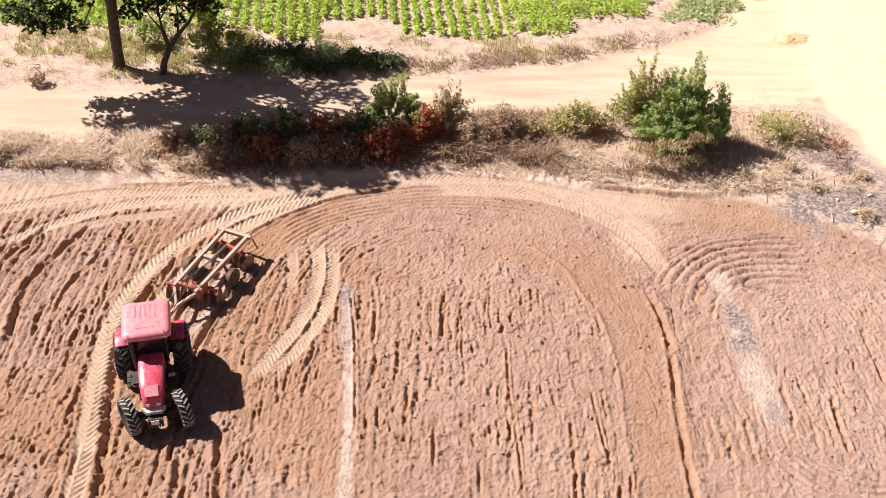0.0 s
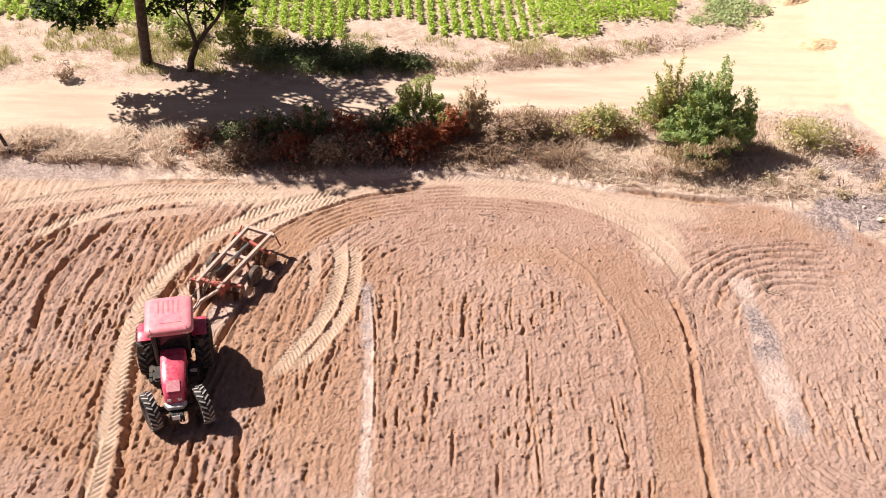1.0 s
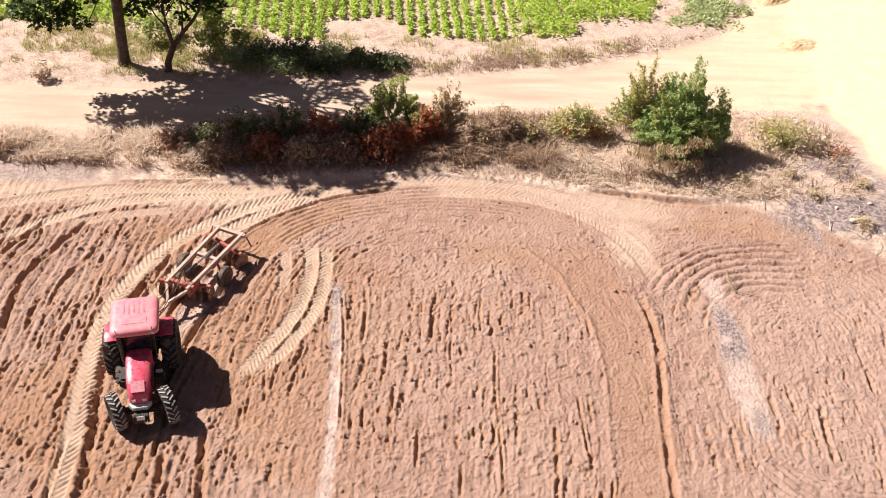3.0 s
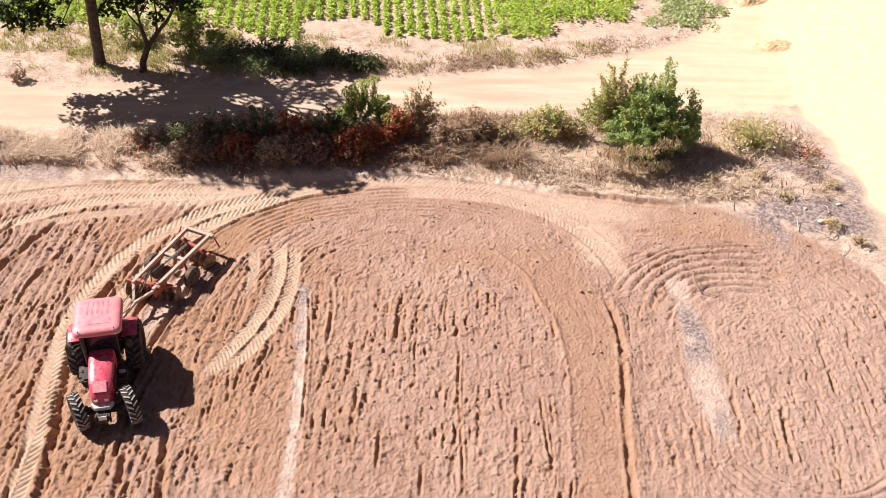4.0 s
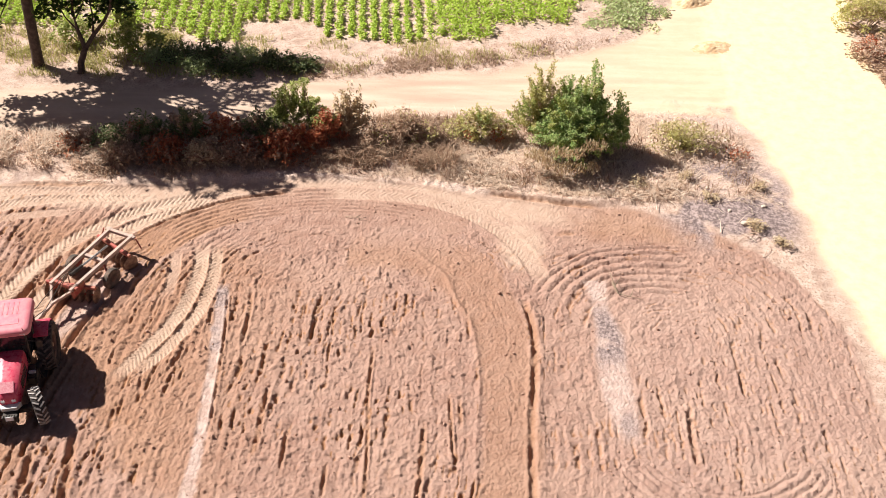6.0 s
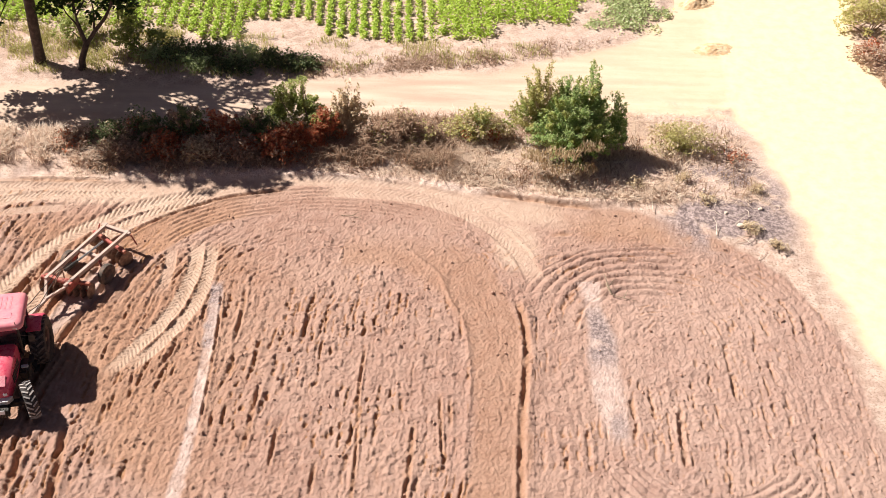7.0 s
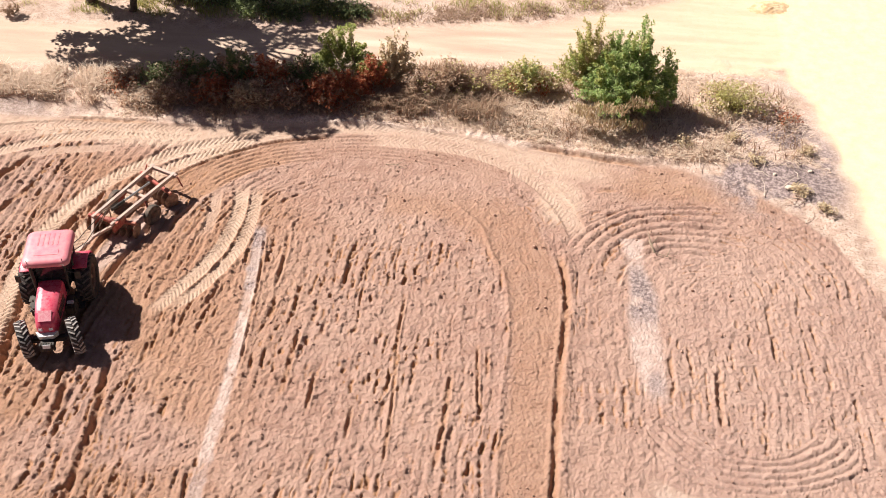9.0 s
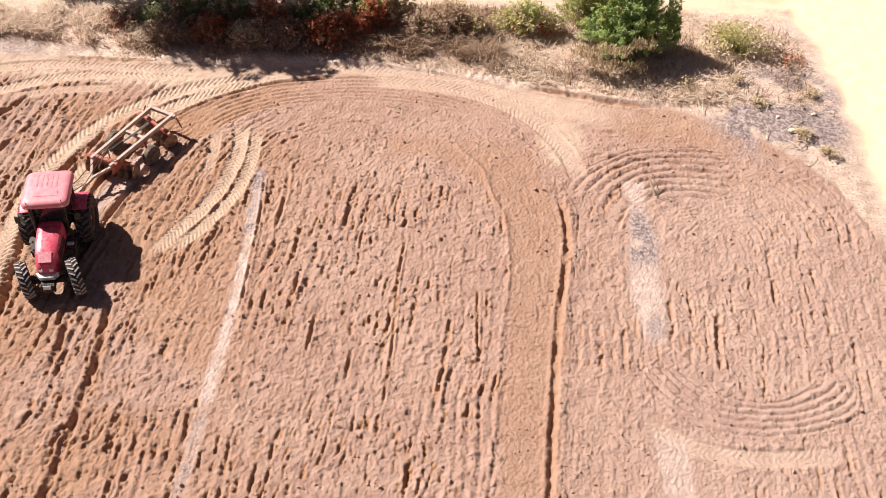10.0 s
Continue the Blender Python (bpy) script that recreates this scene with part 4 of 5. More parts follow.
def build_harrow(m):
    h = thing("disc_harrow", m, "dusty faded-red trailed disc harrow behind the tractor", "disc harrow")
    for s in (-1, 1):
        bm = bmesh.new()
        beam(bm, (-2.05, s * 0.52, 0.93), (1.55, s * 0.45, 0.93), 0.13, 0.15)
        part("frame_rail", bm, DUSTY_STEEL, h, "long rail covered in pale dust")
    for x, w, z in ((-1.95, 0.68, 0.93), (-0.35, 0.58, 0.90), (1.35, 0.62, 0.93)):
        bm = bmesh.new()
        beam(bm, (x, -w, z), (x, w, z), 0.14, 0.13)
        part("cross_member", bm, DUSTY_STEEL if x < 0 else FADED_RED, h)
    gang(h, 1.05, 14, 8, "front gang beam in faded red")
    gang(h, -1.45, -14, 8, "rear gang beam in faded red")
    for s in (-1, 1):
        bm = bmesh.new()
        box(bm, (1.2, s * 0.5, 0.78), (0.7, 0.09, 0.34), (0, 6, 0), 0.02)
        part("side_plate", bm, FADED_RED, h)
        bm = bmesh.new()
        beam(bm, (-0.3, s * 0.45, 0.86), (-0.15, s * 0.78, 0.36), 0.08, 0.1)
        part("wheel_arm", bm, FADED_RED, h)
        bm = turned(bmesh.new(), [(0.0, 0.03), (0.15, 0.03), (0.21, 0.10), (0.33, 0.12), (0.405, 0.085), (0.415, 0.0), (0.405, -0.085), (0.33, -0.12), (0.21, -0.10), (0.15, -0.03), (0.0, -0.03)], 28)
        w = part("transport_wheel", bm, plain_material("dusty_transport_tyre", (0.05, 0.045, 0.04), (0.12, 0.09, 0.08), 0.85, scale=7, dust=0.45), h, "dust-covered transport tyre", smooth=45)
        w.matrix_basis = pose(-0.12, s * 0.90, 0.415)
        bm = bmesh.new()
        rod(bm, (0, -0.05, 0), (0, 0.05, 0), 0.13, n=16)
        part("hub", bm, RIM, w)
        bm = bmesh.new()
        rod(bm, (-1.9, s * 0.75, 0.98), (-1.9, s * 0.95, 0.55), 0.03, n=8)
        part("scraper_arm", bm, FADED_RED, h)
    bm = bmesh.new()
    rod(bm, (0.35, 0.05, 1.08), (1.0, 0.05, 1.14), 0.06, n=14)
    cyl = part("hydraulic_cylinder", bm, BLACK, h)
    bm = bmesh.new()
    rod(bm, (-1.1, 0.05, 0.96), (0.4, 0.05, 1.085), 0.045, n=12)
    part("piston_rod", bm, STEEL, cyl, "bright steel piston rod")
    bm = bmesh.new()
    beam(bm, (1.45, -0.5, 0.9), (2.15, 0, 0.62), 0.1, 0.1), beam(bm, (1.45, 0.5, 0.9), (2.15, 0, 0.62), 0.1, 0.1)
    beam(bm, (2.1, 0, 0.6), (3.72, 0.05, 0.5), 0.12, 0.1)
    part("drawbar", bm, DUSTY_STEEL, h)
    bm = bmesh.new()
    rod(bm, (1.2, 0.15, 0.95), (1.2, 0.15, 1.45), 0.025, n=8), rod(bm, (1.2, 0.15, 1.42), (1.75, 0.05, 0.85), 0.02, n=8)
    box(bm, (1.15, -0.15, 1.05), (0.25, 0.16, 0.18), bevel=0.03)
    part("depth_crank", bm, DISC_STEEL, h)
    for k, y in enumerate((-0.06, 0.06)):
        pts = [(0.5, y, 1.1), (1.3, y, 1.25), (2.0, y * 2, 1.02), (2.6, y * 3, 0.82), (3.3, 0.1 + y * 2, 0.95), (3.9, 0.15 + y, 1.05)]
        bm = grown([tuple(p) for p in np.c_[bezier(tuple(q[:2] for q in pts), 0.15)[0], np.interp(bezier(tuple(q[:2] for q in pts), 0.15)[0][:, 0], [q[0] for q in pts], [q[2] for q in pts])]], [0.016] * len(bezier(tuple(q[:2] for q in pts), 0.15)[0]), 6)
        part("hydraulic_hose", bm, RUBBER, h)
    return h


build_tractor(pose(-10.88, 29.45, -0.05, 0, 0, -77) @ Matrix.Scale(1.08, 4))
build_harrow(pose(-9.68, 34.45, -0.06, 0, 0, -112.5) @ Matrix.Scale(1.12, 4))


# ---- trees ----
def cloud(lumps, per, seed, squash=0.8):
    """Places scattered near the skins of many lumps (x, y, z, r)."""
    rng = np.random.default_rng(seed)
    out = []
    for x, y, z, r in lumps:
        n = max(6, int(per * r * r))
        d = rng.normal(0, 1, (n, 3))
        d /= np.linalg.norm(d, axis=1)[:, None]
        q = d * (r * rng.uniform(0.35, 1.08, n) ** 0.6)[:, None]
        q[:, 2] *= squash
        out.append(q + (x, y, z))
    return np.vstack(out)


def lumps_in(centre, radii, count, size, seed, hole=0.25):
    rng = np.random.default_rng(seed)
    out = []
    while len(out) < count:
        p = rng.uniform(-1, 1, 3)
        if hole < np.linalg.norm(p) < 1:
            out.append((*(np.array(centre) + p * radii), size * rng.uniform(0.6, 1.35)))
    return out


def limb_paths(start, ends, sag, seed):
    rng = random.Random(seed)
    for e in ends:
        a, b = Vector(start), Vector(e)
        pts = [a]
        for k in (0.3, 0.6, 1.0):
            q = a.lerp(b, k)
            q.z += sag * math.sin(math.pi * k)
            pts.append(q + Vector((rng.uniform(-1, 1), rng.uniform(-1, 1), rng.uniform(-0.4, 0.4))) * 0.12 * (b - a).length * (k < 1))
        yield [tuple(p) for p in pts]


def build_tree(base, trunk, radii, limbs, lumps, leaf, label, seed, per=125, size=0.28):
    x, y = base
    t = thing("tree", pose(x, y, height(x, y) - 0.05), label, "tree")
    flare = [tuple(np.array(trunk[0]) + (0, 0, -0.1))] + list(trunk)
    part("trunk", grown(flare, [radii[0] * 1.35] + list(radii), 11), BARK, t, "dark rough bark", smooth=60)
    for k, (pts, r) in enumerate(limbs):
        part("limb", grown(pts, [r * (1 - 0.75 * i / (len(pts) - 1)) for i in range(len(pts))], 7), BARK, t, smooth=60)
    leaves("crown", np.vstack([cloud(lumps, per, seed), cloud([q for q in lumps if q[2] < 5], per * 1.5, seed + 1)]), size, leaf, t, "dense dark green leaves", seed=seed, long=1.5)
    return t


def local(lumps, base):
    z = height(*base)
    return [(x - base[0], y - base[1], h - z, r) for x, y, h, r in lumps]


b1 = (-17.62, 51.6)
big1 = lumps_in((-17.4, 51.8, 9.2), (4.0, 3.6, 2.4), 30, 0.8, 11) + lumps_in((-20.2, 50.0, 8.3), (3.2, 2.4, 1.4), 36, 0.65, 17) + lumps_in((-20.6, 50.2, 6.8), (2.2, 1.8, 0.8), 18, 0.6, 19) + lumps_in((-22.0, 49.0, 7.1), (1.9, 1.5, 0.8), 16, 0.6, 20) + lumps_in((-18.6, 48.3, 10.4), (4.6, 1.8, 0.9), 40, 0.75, 18) + lumps_in((-17.0, 46.6, 11.0), (3.9, 1.0, 0.6), 34, 0.75, 23) + lumps_in((-19.3, 53.3, 8.4), (2.8, 1.0, 0.8), 18, 0.65, 25) + lumps_in((-18.4, 56.3, 9.4), (3.6, 1.1, 0.7), 34, 0.7, 26) + lumps_in((-20.8, 53.1, 6.7), (1.2, 0.5, 1.5), 12, 0.55, 28)
hang1 = [(-20.4, 51.2, 4.0, 0.85), (-21.4, 51.0, 3.7, 0.85), (-19.6, 51.0, 3.7, 0.6), (-19.3, 50.9, 3.0, 0.5), (-20.2, 50.8, 3.3, 0.6), (-18.6, 51.1, 4.4, 0.6), (-21.0, 50.6, 5.2, 0.9), (-19.0, 50.8, 5.0, 0.5), (-18.9, 51.0, 2.9, 0.3), (-21.5, 50.9, 3.1, 0.6), (-20.7, 50.8, 2.8, 0.5), (-22.3, 51.0, 3.6, 0.8)]
hang1 = [(x + 0.55, y - 1.3, z + 0.7, r * 0.9) for x, y, z, r in hang1]
top1 = (0.4, -0.1, 5.2)
limbs1 = [(p, 0.13) for p in limb_paths(top1, [(x - b1[0], y - b1[1], z) for x, y, z, r in big1[::4]], 0.6, 3)] + [(p, 0.09) for p in limb_paths((0.3, -0.1, 4.4), [(x - b1[0], y - b1[1], z) for x, y, z, r in hang1[::2]], 0.9, 4)]
build_tree(b1, [(0, 0, 0), (0.05, 0, 1.0), (0.14, 0, 2.4), (0.26, -0.05, 4.0), (0.4, -0.1, 5.4)], (0.34, 0.29, 0.28, 0.29, 0.27), limbs1, local(big1 + hang1, b1), LEAF_TREE,
           "tall dark-leaved tree with leaning trunk beside the dirt road", 21)

b2 = (-15.15, 51.1)
big2 = lumps_in((-14.2, 48.6, 10.0), (4.0, 3.0, 1.8), 24, 0.85, 12) + lumps_in((-14.8, 47.0, 10.7), (4.2, 1.5, 1.0), 24, 0.85, 15) + lumps_in((-14.6, 55.6, 8.6), (3.2, 1.3, 1.8), 14, 0.8, 16) + lumps_in((-14.6, 56.2, 9.6), (3.6, 1.2, 0.8), 34, 0.75, 24) + lumps_in((-19.5, 54.6, 8.6), (2.6, 0.8, 0.6), 20, 0.65, 27)
low2 = [(-15.3, 51.4, 4.3, 0.6), (-14.2, 51.8, 4.4, 0.7), (-13.3, 51.6, 4.0, 0.6), (-12.6, 51.4, 4.6, 0.6), (-16.0, 51.6, 4.8, 0.6), (-13.9, 51.0, 3.4, 0.4), (-15.9, 51.2, 3.7, 0.45), (-12.2, 51.8, 3.7, 0.6), (-14.8, 51.3, 3.9, 0.5), (-12.9, 51.5, 4.2, 0.6), (-13.5, 51.8, 4.7, 0.7), (-16.2, 51.4, 4.3, 0.5), (-15.0, 51.7, 5.0, 0.7), (-16.6, 51.2, 3.6, 0.4)]
fork2 = (0.55, 0.0, 1.55)
limbs2 = [([fork2, (0.35, 0, 2.6), (0.25, 0.1, 3.7), (0.5, 0.2, 5.2), (0.9, 0, 7.0)], 0.13), ([fork2, (1.1, 0.1, 2.3), (1.8, 0.1, 3.1), (2.3, 0.0, 3.9), (3.0, -0.6, 6.0), (2.6, -1.6, 8.0)], 0.13),
          ([(0.35, 0, 2.6), (-0.2, 0.1, 3.3), (-0.7, 0.2, 4.6)], 0.06), ([(1.1, 0.1, 2.3), (1.2, 0.3, 3.4), (1.1, 0.5, 5.0)], 0.07), ([(0.3, 0.05, 3.2), (0.9, 0.1, 4.1), (1.2, 0.0, 5.2)], 0.05)]
limbs2 += [(p, 0.08) for p in limb_paths((0.9, 0, 7.0), [(x - b2[0], y - b2[1], z) for x, y, z, r in big2[::5]], 0.4, 5)]
build_tree(b2, [(0, 0, 0), (0.12, 0, 0.6), (0.38, 0, 1.2), fork2], (0.22, 0.18, 0.17, 0.16), limbs2, local(big2 + low2, b2), LEAF_TREE,
           "forked tree with thin crown over the dirt road", 22)


# ---- bushes ----
def build_bush(name, x, y, lumps, leaf, size, per, label, seed, stems=7, extra=(), long=2.2, droop=0.2, fan=None, squash=0.8):
    """lumps: (dx, dy, z, r); extra: further foliage as (part name, lumps, material, label, size, per)."""
    z = height(x, y)
    b = thing(name, pose(x, y, z - 0.04), label, "shrub" if name == "shrub" else "bush")
    rng = random.Random(seed)
    for k in range(stems):
        q = rng.choice(list(lumps))
        a = Vector((rng.uniform(-0.25, 0.25), rng.uniform(-0.2, 0.2), 0))
        e = Vector(q[:3])
        mid = a.lerp(e, 0.5) + Vector((rng.uniform(-0.2, 0.2), rng.uniform(-0.2, 0.2), 0.1))
        part("stem", grown([tuple(a), tuple(mid), tuple(e)], (0.045, 0.03, 0.012), 5), TWIG, b)
    spots = cloud(lumps, per * (0.4 if fan else 1.0), seed, squash)
    if fan:
        spots = np.vstack([spots, sprays(seed + 7, *fan)])
    spots[:, 2] = np.maximum(spots[:, 2], 0.08)
    leaves("foliage", spots, size, leaf, b, "", droop, long, seed)
    for k, (pname, ll, mat, plabel, psize, pper) in enumerate(extra):
        spots = ll if isinstance(ll, np.ndarray) else cloud(ll, pper, seed + 50 + k)
        hang = "hanging" in plabel
        leaves(pname, np.c_[spots[:, :2], np.maximum(spots[:, 2], 0.08)], psize, mat, b, plabel, 2.2 if hang else 0.6, 3.2 if hang else 2.4, seed + k)
    return b


def sprays(seed, count, spread, top, reach, per=60, start=0.35):
    """Leaf places along arching shoots that fan out of the base."""
    rng = np.random.default_rng(seed)
    out = []
    for k in range(count):
        a, q = rng.uniform(0, 2 * np.pi), rng.random() ** 0.5
        end = np.array([spread[0] * q * np.cos(a), spread[1] * q * np.sin(a), top * (1 - 0.62 * q * q) * rng.uniform(0.6, 1.05)])
        t = rng.uniform(start, 1.0, per)[:, None]
        line = end * np.c_[t, t, t ** 0.7] + np.c_[np.zeros((per, 2)), -0.5 * reach * t ** 4]
        out.append(line + rng.normal(0, 1, (per, 3)) * (reach * 0.33 * (1.15 - t)) + rng.normal(0, 0.05, (per, 3)))
    return np.vstack(out)


def heap_of(seed, n, spread, top, size, z0=0.4):
    """Lumps piled into an uneven crown: wide below, ragged on top."""
    rng = random.Random(seed)
    out = []
    for k in range(n):
        a, r = rng.uniform(0, 6.283), rng.random() ** 0.6
        z = z0 + (top - z0) * (1 - r * r) * rng.uniform(0.45, 1.0)
        out.append((spread[0] * r * math.cos(a), spread[1] * r * math.sin(a), z, size * rng.uniform(0.55, 1.3)))
    return out


core = heap_of(31, 34, (1.5, 1.4), 3.6, 0.5, 1.3) + [(0.75, 0.6, 4.0, 0.4), (0.85, 0.7, 4.45, 0.3), (1.85, 0.3, 3.2, 0.4), (-0.5, 0.4, 3.9, 0.4)]
build_bush("bush", 11.25, 44.85, core, LEAF_BUSH, 0.16, 1300, "large feathery green bush with hanging dry pods", 31, 14,
           [("dry_leaves", [(-2.2 + 0.27 * k, -1.85 - 0.5 * math.sin(0.28 * k) + 0.2 * math.sin(2.1 * k), 1.2 + 0.55 * math.sin(3.3 * k), 0.34) for k in range(13)], LEAF_DRY, "pale dry hanging leaves", 0.2, 900),
            ("tall_growth", np.vstack([sprays(51, 34, (0.75, 0.6), 5.2, 0.4, 110, 0.55) + (0.75, 0.6, 0), sprays(52, 26, (0.6, 0.5), 4.7, 0.35, 100, 0.5) + (-0.6, 0.3, 0), sprays(53, 20, (0.5, 0.5), 3.8, 0.35, 100, 0.45) + (2.1, 0.2, 0)]), LEAF_BUSH, "upright leafy shoots", 0.16, 0),
            ("young_growth", sprays(36, 70, (2.3, 2.0), 4.5, 0.3, 80, 0.72), LEAF_LIGHT, "light yellow-green young shoots", 0.14, 0),
            ("yellow_growth", sprays(37, 64, (1.8, 1.1), 5.0, 0.3, 120, 0.35) + (-1.55, 0.8, 0), LEAF_YELLOW, "yellowing young shoots", 0.14, 0),
            ("brown_growth", sprays(47, 20, (1.4, 0.9), 5.2, 0.28, 70, 0.45) + (-1.3, 0.9, 0), LEAF_DRY, "straw-coloured dry shoots", 0.15, 0),
            ("side_growth", sprays(43, 16, (1.2, 0.9), 4.5, 0.35, 100, 0.4) + (-2.3, 0.8, 0), LEAF_LIGHT, "light yellow-green young shoots", 0.14, 0)], long=2.8, squash=0.6, droop=0.45, fan=(180, (2.6, 2.3), 4.0, 0.45, 105, 0.4))


build_bush("bush", -1.6, 45.2, heap_of(32, 6, (1.2, 0.8), 2.2, 0.4, 0.8) + [(-1.7, 0.4, 2.4, 0.35), (-0.9, 0.5, 2.8, 0.35), (-0.4, 0.4, 3.1, 0.3)], LEAF_LIGHT, 0.15, 1500,
           "light green bush with rust-red and dry branches", 32, 9,
           [("red_leaves", np.vstack([sprays(33, 34, (1.7, 0.7), 1.9, 0.4, 60, 0.4) + (-0.5, -1.1, 0.1), sprays(34, 30, (1.1, 0.5), 2.9, 0.3, 60, 0.45) + (0.8, -0.7, 0)]), LEAF_RED, "rust-red dying leaves", 0.16, 0),
            ("dry_leaves", np.vstack([sprays(38, 70, (1.3, 0.7), 3.1, 0.35, 60, 0.3) + (1.7, 0.2, 0), sprays(39, 12, (1.4, 0.3), 3.3, 0.25, 60, 0.3) + (2.1, 0.5, 0)]), LEAF_DRY, "straw-coloured dry leaves", 0.17, 0),
            ("light_growth", sprays(41, 80, (1.6, 0.9), 3.4, 0.35, 100, 0.6) + (-0.9, 0.5, 0), LEAF_LIGHT, "bright light green leaves", 0.14, 0)], long=2.6, squash=0.6)
for k, (bx, by, top, mat, lab) in enumerate(((-9.6, 44.2, 1.7, LEAF_DARK_SHADE, "dark green scrub in tree shade"), (-7.6, 44.5, 2.3, LEAF_DARK_SHADE, "dark green scrub in tree shade"), (-5.9, 44.3, 2.0, LEAF_RED, "reddish-brown scrub in tree shade"),
                                             (-4.3, 44.6, 2.1, LEAF_DARK_SHADE, "dark green scrub in tree shade"), (-8.4, 43.3, 1.2, LEAF_RED, "reddish-brown scrub in tree shade"), (-6.6, 43.2, 1.3, LEAF_DRY, "dry brown scrub in tree shade"),
                                             (-3.2, 43.6, 1.5, LEAF_RED, "rust-red scrub beside the green bush"), (-11.2, 44.0, 1.2, LEAF_DARK_SHADE, "low dark scrub on the verge"), (-12.9, 43.7, 0.9, BROWN_GRASS, "dry brown scrub at the shade's edge"), (-10.4, 43.0, 0.9, BROWN_GRASS, "dry brown scrub in tree shade"), (-5.0, 43.4, 1.2, BROWN_GRASS, "dry brown scrub in tree shade"))):
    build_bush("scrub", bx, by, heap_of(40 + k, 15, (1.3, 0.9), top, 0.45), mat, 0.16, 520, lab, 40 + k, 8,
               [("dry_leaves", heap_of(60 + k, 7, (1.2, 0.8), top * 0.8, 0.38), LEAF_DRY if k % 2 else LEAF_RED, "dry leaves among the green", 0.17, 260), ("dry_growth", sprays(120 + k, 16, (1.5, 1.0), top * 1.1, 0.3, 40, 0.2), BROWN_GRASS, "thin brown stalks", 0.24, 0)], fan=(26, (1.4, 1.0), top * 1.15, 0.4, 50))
for k, (bx, by, top) in enumerate(((2.9, 45.2, 1.9), (4.1, 45.0, 1.4), (1.6, 44.6, 1.5))):
    z = height(bx, by)
    b = build_bush("shrub", bx, by, heap_of(70 + k, 12, (1.1, 0.8), top, 0.42), BROWN_GRASS, 0.22, 420, "dry brown tangled shrub on the verge", 70 + k, 12,
                   [("yellow_leaves", heap_of(80 + k, 6, (0.9, 0.6), top, 0.35), LEAF_YELLOW, "a few yellow leaves", 0.15, 240)], long=4.5, fan=(34, (1.2, 0.9), top * 1.2, 0.35, 45, 0.15))
build_bush("bush", 6.6, 45.9, heap_of(76, 20, (1.6, 1.0), 1.7, 0.45, 0.5), LEAF_YELLOW, 0.14, 520, "yellow-green half-dry bush on the verge", 76, 9,
           [("dry_leaves", heap_of(77, 12, (1.6, 1.0), 1.3, 0.4), LEAF_DRY, "straw-coloured dry leaves", 0.16, 600), ("red_leaves", heap_of(75, 6, (1.4, 0.8), 0.9, 0.35), LEAF_RED, "rust-red dying leaves", 0.15, 500), ("green_leaves", heap_of(78, 6, (1.0, 0.5), 1.5, 0.4), LEAF_BUSH, "", 0.13, 420)], fan=(40, (1.8, 1.2), 2.0, 0.35, 50))
build_bush("bush", 16.6, 45.6, heap_of(79, 22, (1.9, 1.1), 1.4, 0.45, 0.4), LEAF_YELLOW, 0.15, 420, "drooping olive-green weeds in dry grass", 79, 9,
           [("dry_leaves", heap_of(82, 14, (2.0, 1.2), 1.2, 0.42), LEAF_DRY, "straw-coloured dry leaves", 0.2, 300)], long=4, fan=(50, (2.2, 1.4), 1.6, 0.35, 50, 0.1))
build_bush("shrub", 18.9, 44.9, heap_of(83, 8, (1.0, 0.6), 0.7, 0.32, 0.25), LEAF_RED, 0.13, 190, "low reddish dry shrub by the road", 83, 6)
build_bush("bush", -12.6, 53.4, heap_of(84, 20, (1.2, 0.9), 2.6, 0.5, 0.6), LEAF_LIGHT, 0.2, 420, "bright green leafy bush beside the crop", 84, 8, long=1.6)
build_bush("bush", -16.2, 54.2, heap_of(85, 14, (1.3, 0.9), 1.4, 0.45, 0.5), LEAF_LIGHT, 0.2, 300, "bright green leafy bush beside the crop", 85, 6, long=1.6)
# weeds mostly given the dark leaves in place of the crown's shade
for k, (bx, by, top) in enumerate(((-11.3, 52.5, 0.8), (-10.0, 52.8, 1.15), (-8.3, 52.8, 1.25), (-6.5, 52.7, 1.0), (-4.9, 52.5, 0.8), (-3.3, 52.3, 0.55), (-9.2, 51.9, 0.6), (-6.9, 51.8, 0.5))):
    build_bush("bush", bx, by, heap_of(90 + k, 18, (1.3, 0.9), top, 0.40, 0.2), LEAF_DARK_SHADE if k % 3 else LEAF_VINE, 0.15, 620, "low green weeds in tree shade beside the crop", 90 + k, 5, long=1.9, fan=(22, (1.4, 0.9), top * 1.25, 0.3, 30, 0.3))
for k, (bx, by, top) in enumerate(((29.4, 61.8, 2.8), (28.9, 58.6, 2.4), (29.0, 55.4, 1.5), (29.9, 52.6, 1.1))):
    build_bush("bush", bx, by, heap_of(100 + k, 18, (1.7, 1.5), top, 0.55, 0.4), LEAF_YELLOW if k < 2 else BROWN_GRASS, 0.2, 320, "dusty roadside bush with dry leaves", 100 + k, 7,
               [("dry_leaves", heap_of(110 + k, 8, (1.6, 1.4), top * 0.8, 0.45), LEAF_RED if k == 2 else LEAF_DRY, "dry leaves", 0.2, 260)])
build_bush("shrub", -21.6, 50.1, heap_of(115, 8, (0.6, 0.5), 0.9, 0.25, 0.2), BROWN_GRASS, 0.18, 420, "dead brown shrub on bare ground", 115, 8)


